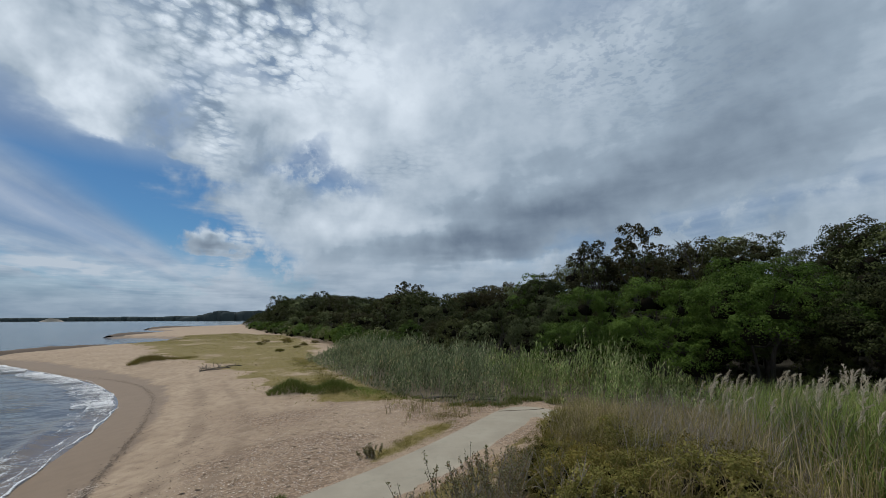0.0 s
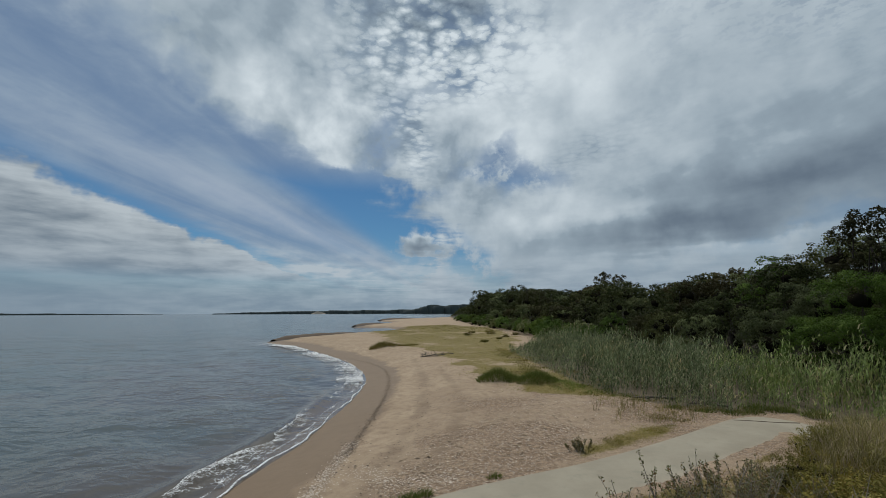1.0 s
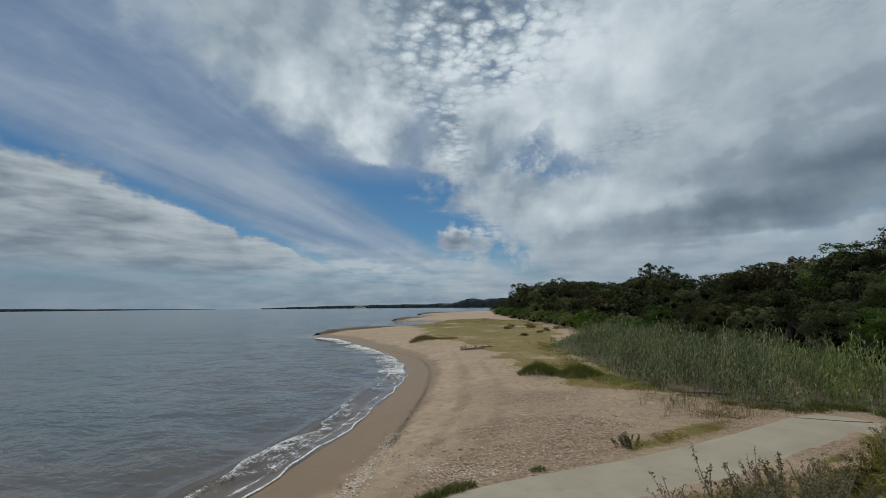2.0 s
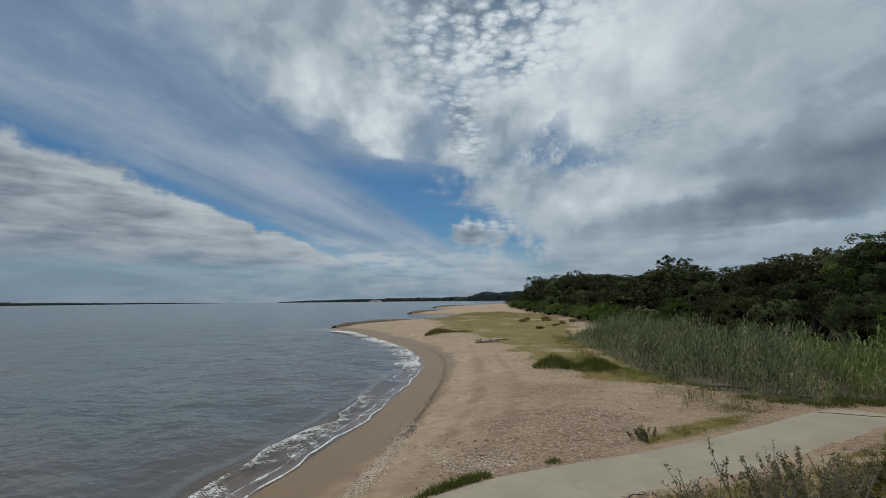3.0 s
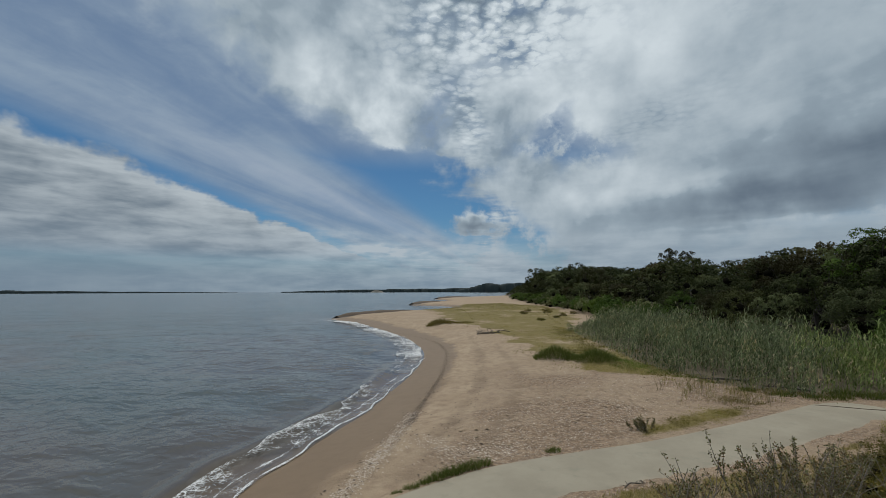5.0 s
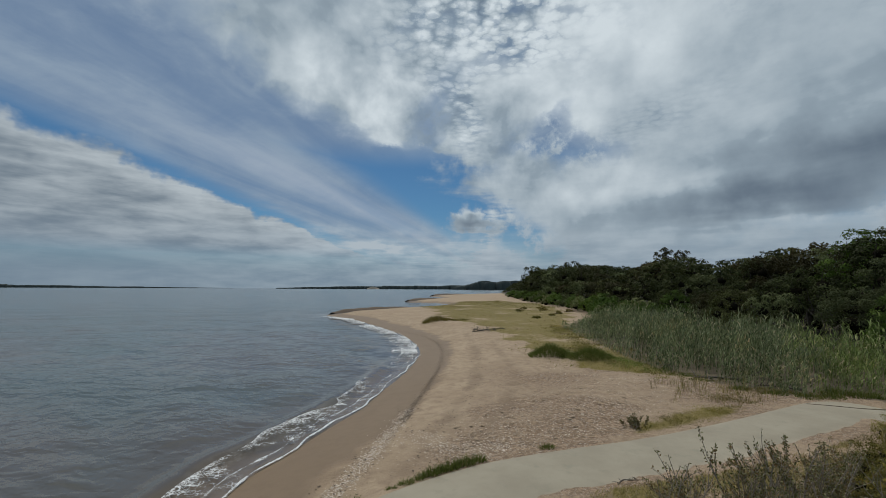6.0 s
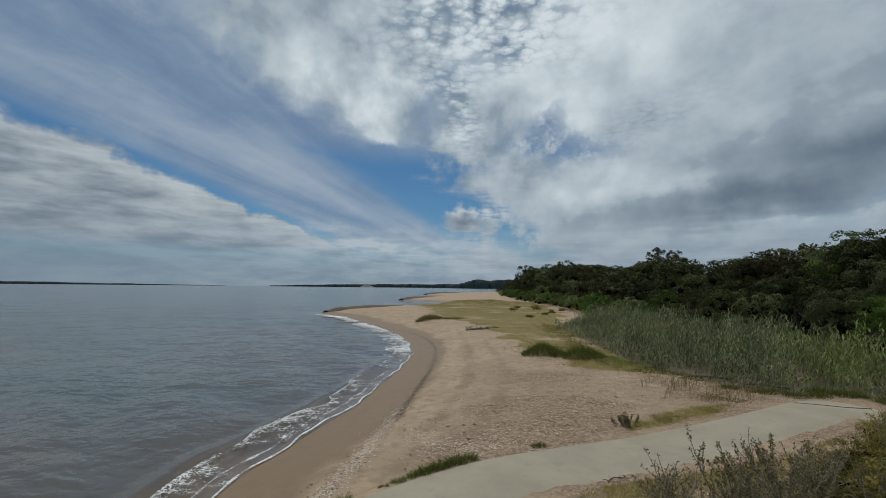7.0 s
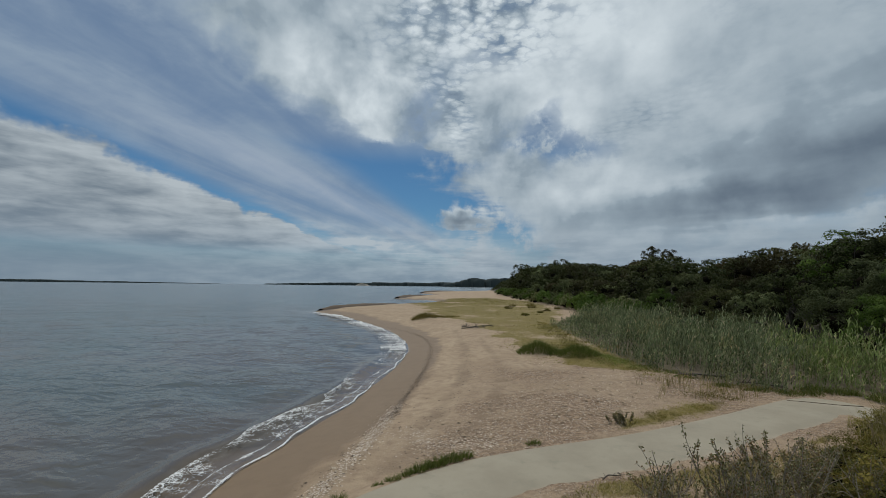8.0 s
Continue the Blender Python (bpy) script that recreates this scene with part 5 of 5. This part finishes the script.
def turf_carpet(rng):
    p = scatter(rng, TURF, 80000)
    keep = (fractal(p[:, 0], p[:, 1], 0.28, 3, 50) + 0.35 * (rng.random(len(p)) - 0.5) > 0.34) & (rng.random(len(p)) < np.interp(p[:, 1], [15, 21, 24, 32, 40, 80, 110], [1, 1, 0.40, 0.18, 0.12, 0.1, 0.1]))
    p = np.vstack([p[keep], scatter(rng, TURF_NEAR, 4500), scatter(rng, np.array([(6.6, 22), (9.2, 22), (9.6, 30), (10, 36), (8.5, 38), (7.4, 30)]), 4500)])
    p = p + np.column_stack([fractal(p[:, 0], p[:, 1], 0.6, 3, 81) - 0.5, fractal(p[:, 0], p[:, 1], 0.6, 3, 82) - 0.5]) * 2.6 + rng.normal(size=p.shape) * 0.3
    h = 0.025 + 0.045 * rng.random(len(p)) + 0.0008 * p[:, 1]
    a = rng.random(len(p)) * 6.28
    v, f = blades(rng, ground_points(p), h, 0.012 + 0.0012 * p[:, 1], np.column_stack([np.cos(a), np.sin(a)]) * 0.9, 0.5, 2)
    return tagged(build("salt_marsh_turf", v, f, MARSH), "low yellow-green salt marsh turf on the sand", "grass", kind="stuff")


turf_carpet(rng)


def tussock(rng, place, radius, tall_, count, mat, name, label):
    thing = empty_thing(name, (*place, float(ground_height(*place))))
    q = np.sqrt(rng.random(count)) * radius
    a = rng.random(count) * 6.28
    p = np.column_stack([np.cos(a) * q, np.sin(a) * q * 0.8])
    z = ground_height(p[:, 0] + place[0], p[:, 1] + place[1]) - thing.location.z - 0.02
    h = tall_ * (0.5 + 0.6 * rng.random(count)) * (1.05 - 0.55 * (q / radius) ** 2)
    lean = p / radius * 0.7 + rng.normal(size=(count, 2)) * 0.25
    v, f = blades(rng, np.column_stack([p, z]), h, np.full(count, 0.014), lean, 0.5, 3)
    tagged(build("grass_clump", v, f, mat, thing), kind="stuff")
    return tagged(thing, label, "grass tuft", name.replace("_", " ") + "s on the sand")


for x, y, r, h, n in ((4.8, 20.4, 1.0, 0.40, 3200), (6.35, 19.3, 1.0, 0.36, 3200), (5.6, 19.9, 0.7, 0.22, 1300)):
    tussock(rng, (x, y), r, h, n, GRASS_DARK, "grass_mound", "dark green grassy mound at the edge of the turf")
for x, y, r, h, n in ((7.5, 18.3, 1.0, 0.12, 1700), (8.3, 17.2, 0.8, 0.10, 1200), (7.3, 19.4, 0.9, 0.16, 1300), (8.8, 16.2, 0.6, 0.10, 800)):
    tussock(rng, (x, y), r, h, n, GRASS_GREEN, "grass_mound", "low green grass at the edge of the turf")
for x, y, r, h, n in ((-1.7, 41.0, 0.8, 0.52, 1300), (-0.9, 41.6, 0.9, 0.56, 1500), (0.1, 42.6, 1.0, 0.30, 1300), (1.3, 43.8, 1.1, 0.2, 1000)):
    tussock(rng, (x, y), r, h, n, GRASS_OLIVE, "grass_mound", "low olive-brown grassy mound on the open sand")
for x, y, r, h, n in ((-1.55, 6.75, 0.16, 0.2, 160), (-0.35, 7.72, 0.16, 0.22, 170), (-0.05, 7.98, 0.2, 0.24, 240), (0.25, 8.18, 0.2, 0.24, 240), (0.5, 8.32, 0.16, 0.2, 160), (-0.75, 7.4, 0.14, 0.14, 110), (1.95, 8.98, 0.16, 0.16, 150), (-0.55, 7.58, 0.14, 0.16, 130), (-0.2, 7.86, 0.15, 0.2, 150), (0.1, 8.1, 0.15, 0.2, 150), (-0.98, 7.25, 0.1, 0.1, 80)):
    tussock(rng, (x, y), r, h, n, GRASS_DARK, "grass_tuft", "dark green grass tuft against the path's edge")
for x, y, r, h, n in ((9.2, 14.0, 0.3, 0.14, 260), (9.9, 13.35, 0.35, 0.16, 300), (10.6, 13.05, 0.4, 0.16, 340), (11.3, 13.0, 0.35, 0.18, 300), (8.7, 15.2, 0.35, 0.12, 280), (12.3, 13.0, 0.45, 0.3, 420), (12.7, 12.2, 0.45, 0.35, 420), (11.8, 13.4, 0.45, 0.3, 420), (13.0, 11.2, 0.45, 0.35, 420)):
    tussock(rng, (x, y), r, h, n, GRASS_DARK, "grass_tuft", "low dark green grass tuft in front of the reeds")
spots = scatter(rng, GREEN_STRIP, 5000)
spots = spots + rng.normal(size=spots.shape) * 0.12
spots = spots[fractal(spots[:, 0], spots[:, 1], 1.6, 3, 29) + 0.3 * rng.random(len(spots)) > 0.40]
a = rng.random(len(spots)) * 6.28
v, f = blades(rng, ground_points(spots), 0.02 + 0.05 * rng.random(len(spots)), np.full(len(spots), 0.009), np.column_stack([np.cos(a), np.sin(a)]) * 0.7, 0.5, 2)
tagged(build("grass_strip", v, f, MARSH), "short yellow-green grass strip beside the path", "grass", kind="stuff")


SPARSE = np.array([(7.2, 12.7), (8.6, 15.2), (9.6, 15.0), (10.8, 13.6), (12.0, 13.2), (11.6, 12.8), (10.4, 12.9), (9.0, 12.3)])
spots = scatter(rng, SPARSE, 9000)
spots = spots + rng.normal(size=spots.shape) * 0.2
spots = spots[(fractal(spots[:, 0], spots[:, 1], 1.1, 3, 63) + 0.15 * rng.random(len(spots)) > 0.60) & (line_distance(spots[:, 0], spots[:, 1], EDGE) > 0.12)]
a = rng.random(len(spots)) * 6.28
v, f = blades(rng, ground_points(spots), 0.03 + 0.10 * rng.random(len(spots)) ** 2, np.full(len(spots), 0.014), np.column_stack([np.cos(a), np.sin(a)]) * 0.9, 0.5, 2)
tagged(build("sparse_grass", v, f, GRASS_OLIVE), "sparse olive grass on the shell sand before the reeds", "grass", kind="stuff")


spots = scatter(rng, COVER, 22000)
spots = spots[fractal(spots[:, 0], spots[:, 1], 1.3, 3, 27) + 0.2 * (rng.random(len(spots)) - 0.5) > 0.45]
a = rng.random(len(spots)) * 6.28
v, f = blades(rng, ground_points(spots), 0.03 + 0.10 * rng.random(len(spots)) ** 2, np.full(len(spots), 0.015), np.column_stack([np.cos(a), np.sin(a)]) * 0.9, 0.5, 2)
tagged(build("ground_cover", v, f, GRASS_DRY), "patchy low olive ground cover on the sandy bank", "grass", kind="stuff")


# ---------------------------------------------------------------- shrubs by the path
def make_shrub(name, label, seed, tall_, stems, leaf, leaves_per=34, size=0.035, splay=0.5, category="shrub", group="saltbushes by the path"):
    rng = np.random.default_rng(seed)
    thing = empty_thing(name)
    for s in range(stems):
        wood, foliage = Pile(), Pile()
        a = rng.random() * 6.28
        d = np.array((math.cos(a), math.sin(a), 0)) * splay * (0.2 + 0.8 * rng.random())
        h = tall_ * (0.55 + 0.5 * rng.random())
        foot = np.array((rng.normal() * 0.09, rng.normal() * 0.09, -0.05))
        tip = foot + d * h + np.array((0, 0, h))
        main = curve_points([foot, (foot + tip) / 2 + rng.normal(size=3) * 0.06 * h - d * 0.1 * h, tip], 5)
        wood.add(*tube(main, np.linspace(0.011, 0.003, len(main)), 5))
        branches = [main[len(main) // 3:]]
        for b in range(5):
            i = rng.integers(2, len(main) - 2)
            end = main[i] + unit(main[i + 1] - main[i]) * h * 0.25 + rng.normal(size=3) * h * 0.11 + np.array((0, 0, 0.04))
            tw = curve_points([main[i], (main[i] + end) / 2 + rng.normal(size=3) * 0.015, end], 4)
            wood.add(*tube(tw, np.linspace(0.005, 0.0018, len(tw)), 4))
            branches.append(tw)
        for tw in branches:
            k = leaves_per
            t = rng.random(k) ** 0.7 * (len(tw) - 1)
            i = np.minimum(t.astype(int), len(tw) - 2)
            p = tw[i] + (tw[i + 1] - tw[i]) * (t - i)[:, None]
            out_ = rng.normal(size=(k, 3)) + np.array((0, 0, 0.7))
            sz = size * (0.6 + 0.8 * rng.random(k))
            foliage.add(*leaf_quads(p + unit(out_) * sz[:, None] * 0.6, out_, rng.normal(size=(k, 3)), sz, sz * 0.42))
        stem = wood.done("stem", TWIG, thing, smooth=True)
        foliage.done("foliage", leaf, stem)
    return tagged(thing, label, category, group)


shrub_a = make_shrub("saltbush", "grey-green leggy saltbush with small leaves beside the path", 61, 1.0, 15, LEAF_SHRUB, 46, 0.03)
shrub_b = make_shrub("saltbush", "grey-green leggy saltbush with bare twigs beside the path", 62, 0.88, 13, LEAF_SHRUB, 30, 0.031)
shrub_c = make_shrub("saltbush", "low grey-green saltbush with reddish leaves beside the path", 63, 0.62, 13, LEAF_SHRUB, 30, 0.03, 0.9)
shrub_d = make_shrub("dead_saltbush", "bare grey twigs of a dead saltbush beside the path", 66, 0.85, 7, LEAF_SHRUB, 5, 0.03, 0.8)
stand(shrub_d, 2.7, 5.5, 0)
stand_copy(shrub_d, 4.3, 5.9, 120, 0.9)
stand_copy(shrub_d, 3.2, 4.5, 230, 1.0)
stand(shrub_a, 3.35, 5.0, 0, 1.12)
stand(shrub_b, 2.55, 5.3, 0, 1.12)
stand(shrub_c, 2.9, 4.6, 0)
for ob, x, y, a, s in ((shrub_a, 4.1, 5.3, 100, 1.1), (shrub_b, 4.8, 5.9, 60, 1.0), (shrub_b, 3.3, 4.3, 140, 0.9), (shrub_c, 2.4, 4.7, 200, 0.6),
                       (shrub_a, 4.9, 4.9, 20, 0.85), (shrub_c, 4.4, 3.8, 300, 1.0), (shrub_b, 5.6, 6.4, 210, 0.8), (shrub_d, 3.7, 5.5, 60, 1.1), (shrub_d, 4.5, 4.6, 300, 1.1), (shrub_c, 1.75, 5.95, 10, 0.4)):
    stand_copy(ob, x, y, a, s)
low_bush = make_tree("low_bush", "low olive and rust-coloured heathy bush among the grass", LEAF_HEATH, 71, 0.75, 0.7, 3000, 0.034, 12, 0.05, 3, 12, 0.8, "bush")
stand(low_bush, 5.0, 4.4, 0)
HEATH = np.array([(4.0, 3.7), (5.0, 4.8), (6.4, 6.0), (8.2, 7.2), (8.8, 7.0), (8.2, 5.8), (6.8, 3.8), (5.2, 2.0), (4.3, 2.6)])
grown = [(5.0, 4.4)]
for x, y in scatter(rng, HEATH, 400):
    if len(grown) < 30 and min(math.hypot(x - p, y - q) for p, q in grown) > 0.52:
        grown.append((x, y))
        stand_copy(low_bush, x, y, rng.random() * 360, 0.6 + 0.5 * rng.random())
# a lower fringe of it towards the path
FRINGE = np.array([(4.9, 5.4), (6.0, 6.7), (7.4, 7.7), (8.9, 8.7), (9.6, 9.2), (9.4, 8.3), (7.8, 6.9), (6.2, 5.6)])
fringe = []
for x, y in scatter(rng, FRINGE, 300):
    if len(fringe) < 18 and min([math.hypot(x - p, y - q) for p, q in fringe + grown]) > 0.45:
        fringe.append((x, y))
        stand_copy(low_bush, x, y, rng.random() * 360, 0.45 + 0.35 * rng.random())
beach_shrub = make_shrub("beach_shrub", "small dark leafy shrub on the shell sand", 65, 0.32, 9, LEAF_SHRUB, 26, 0.035, 0.9)
stand(beach_shrub, 4.35, 10.35, 0)
for x, y, s in ((9.7, 57.5, 1.5), (9.4, 45.5, 1.1), (13.4, 60, 1.7), (14.6, 66, 1.9), (12.2, 50, 1.0), (13.8, 53, 1.3), (11.4, 64, 1.4), (16.2, 57, 1.5)):
    b = make_tree("beach_bush", "small brown-green bush on the far sand", LEAF_HEATH, int(x * 10), 0.26 * s, 0.40 * s, 700, 0.075, 6, 0.0, 1, 6, 0.7, "bush")
    stand(b, x, y, 0)


# ---------------------------------------------------------------- driftwood, dry stalks, shells
def branch_wood(name, label, place, turn, length, seed, twigs):
    rng = np.random.default_rng(seed)
    thing = empty_thing(name)
    pile = Pile()
    main = curve_points([(-length / 2, 0, 0.02), (-length / 6, 0.06 * length, 0.06), (length / 6, -0.04 * length, 0.05), (length / 2, 0.03 * length, 0.04)], 5)
    pile.add(*tube(main, np.linspace(0.033, 0.014, len(main)) * length, 6))
    for k in range(twigs):
        p = main[rng.integers(1, len(main) - 1)]
        e = p + np.array((rng.normal() * 0.35, rng.normal() * 0.3, 0.02 + 0.5 * rng.random() ** 1.5)) * length * 0.5
        tw = curve_points([p, (p + e) / 2 + rng.normal(size=3) * 0.03 * length, e], 4)
        pile.add(*tube(tw, np.linspace(0.019, 0.007, len(tw)) * length, 5))
    pile.done("branch", DRIFT, thing, smooth=True)
    tagged(thing, label, "driftwood", "driftwood pieces")
    return stand(thing, *place, turn, 1.0, 0.01)


branch_wood("driftwood", "bleached branching driftwood on the sand", (3.1, 33.2), 20, 1.5, 1, 10)
branch_wood("driftwood", "grey driftwood twigs lying on the sand", (2.2, 33.6), 70, 1.1, 2, 9)
branch_wood("driftwood", "bleached branching driftwood on the sand", (4.1, 34.0), 150, 1.0, 3, 7)
for i, (x, y, a, l) in enumerate(((2.6, 32.6, 10, 1.2), (3.6, 33.4, 100, 0.9), (1.9, 32.2, 80, 0.5))):
    branch_wood("driftwood", "bleached branching driftwood on the sand", (x, y), a, l, 20 + i, 12)
branch_wood("driftwood", "dark fallen branch in front of the reeds", (9.6, 15.5), 165, 1.7, 4, 5)
branch_wood("driftwood", "dark fallen branch in front of the reeds", (10.7, 14.2), 150, 1.2, 5, 4)
branch_wood("driftwood", "thin dead twig lying beside the path", (2.9, 7.4), 20, 0.4, 6, 6)


def dry_stalks(rng):
    ring = np.array([(6.3, 12.4), (6.6, 14.4), (8.3, 15.2), (10.0, 13.7), (9.9, 12.8), (8.2, 12.4)])
    c = scatter(rng, ring, 44)
    p = np.repeat(c, 9, 0) + rng.normal(size=(len(c) * 9, 2)) * 0.07
    v, f = blades(rng, ground_points(p), 0.18 + 0.35 * rng.random(len(p)), np.full(len(p), 0.012), rng.normal(size=(len(p), 2)) * 0.22, 0.3, 3)
    return tagged(build("dry_stalks", v, f, GRASS_DRY), "sparse dry brown stalks in the shell sand", "grass", kind="stuff")


dry_stalks(rng)


def chips(rng, p, size, mat, name, label, category, flat=0.35):
    """Small broken pieces lying on the sand: tilted, bent five-sided flakes."""
    n = len(p)
    g = ground_points(p, -0.004)
    s = size * (0.4 + 1.2 * rng.random(n) ** 2)
    ang = np.linspace(0, 2 * np.pi, 5, endpoint=False)[None] + rng.random((n, 1)) * 6.28
    r = s[:, None] * (0.6 + 0.6 * rng.random((n, 5)))
    ring = np.stack([g[:, :1] + np.cos(ang) * r, g[:, 1:2] + np.sin(ang) * r * 0.75, g[:, 2:3] + rng.random((n, 5)) * s[:, None] * 0.5], 2)
    top = g[:, None] + np.array((0, 0, 1.0)) * (s * (flat + 0.22))[:, None, None]
    v = np.concatenate([ring, top], 1).reshape(-1, 3)
    st = np.arange(n) * 6
    f = np.vstack([np.stack([st + i, st + (i + 1) % 5, st + 5], 1) for i in range(5)])
    return tagged(build(name, v, [f], mat), label, category, kind="stuff")


def along(rng, line, count, spread_):
    line = curve_points(line, 12)
    i = rng.integers(0, len(line) - 1, count)
    return line[i] + (line[i + 1] - line[i]) * rng.random((count, 1)) + rng.normal(size=(count, 2)) * spread_


shells = np.vstack([
    along(rng, [(-2.5, 6.2), (-2.15, 7.2), (-1.8, 8.6), (-1.6, 9.9), (-1.4, 11.3), (-1.15, 13.0)], 3400, 0.12),
    along(rng, [(-0.9, 10.6), (-0.4, 9.9), (0.05, 9.35), (0.75, 9.0), (1.3, 9.5)], 1100, 0.22),
    along(rng, [(-1.0, 10.6), (0.3, 9.6), (1.8, 10.2), (3.5, 11.6), (5.5, 13)], 800, 0.6),
    scatter(rng, np.array([(0.5, 9.0), (3.5, 10.0), (6.5, 12.5), (8.8, 14.2), (7, 15.2), (4.5, 15.4), (2, 13), (0, 11)]), 1900),
    along(rng, [(4.0, 19.5), (5.0, 16.2), (7.0, 15.2), (9.0, 15.0)], 500, 0.25)])
chips(rng, shells, 0.016, SHELL, "shell_grit", "white and cream broken shells scattered on the sand", "shells", 0.0)
wrack = np.vstack([
    along(rng, [(-2.5, 6.2), (-2.15, 7.2), (-1.8, 8.6), (-1.6, 9.9), (-1.4, 11.3), (-1.15, 13.0)], 420, 0.2),
    along(rng, [(-0.6, 8.2), (-0.1, 8.9), (0.2, 9.3), (0.7, 9.6)], 160, 0.3),
    along(rng, [(-1.3, 11.6), (-1.1, 13.3), (-0.75, 16.5), (-0.45, 20), (-0.5, 27), (-2.2, 33.6), (-8, 45), (-13, 56)], 2600, 0.08),
    scatter(rng, np.array([(-0.8, 8.4), (3.0, 9.8), (7, 12.5), (8.5, 14.5), (4.6, 16.5), (2, 20), (0, 16), (-1, 11)]), 260),
    along(rng, [(-0.3, 10.5), (0.4, 13), (1.0, 16), (1.6, 22)], 250, 0.2)])
chips(rng, wrack, 0.022, WRACK, "beach_wrack", "dark scraps of seaweed and bark on the sand", "seaweed", 0.15)
clods = scatter(rng, np.array([(0.5, 9.0), (3.5, 10.0), (6.5, 12.5), (8.8, 14.2), (7, 15.2), (4.5, 15.4), (2, 13), (0, 11)]), 400)
chips(rng, clods, 0.042, SAND, "sand_clods", "small clods of trodden sand", "sand", 0.25)
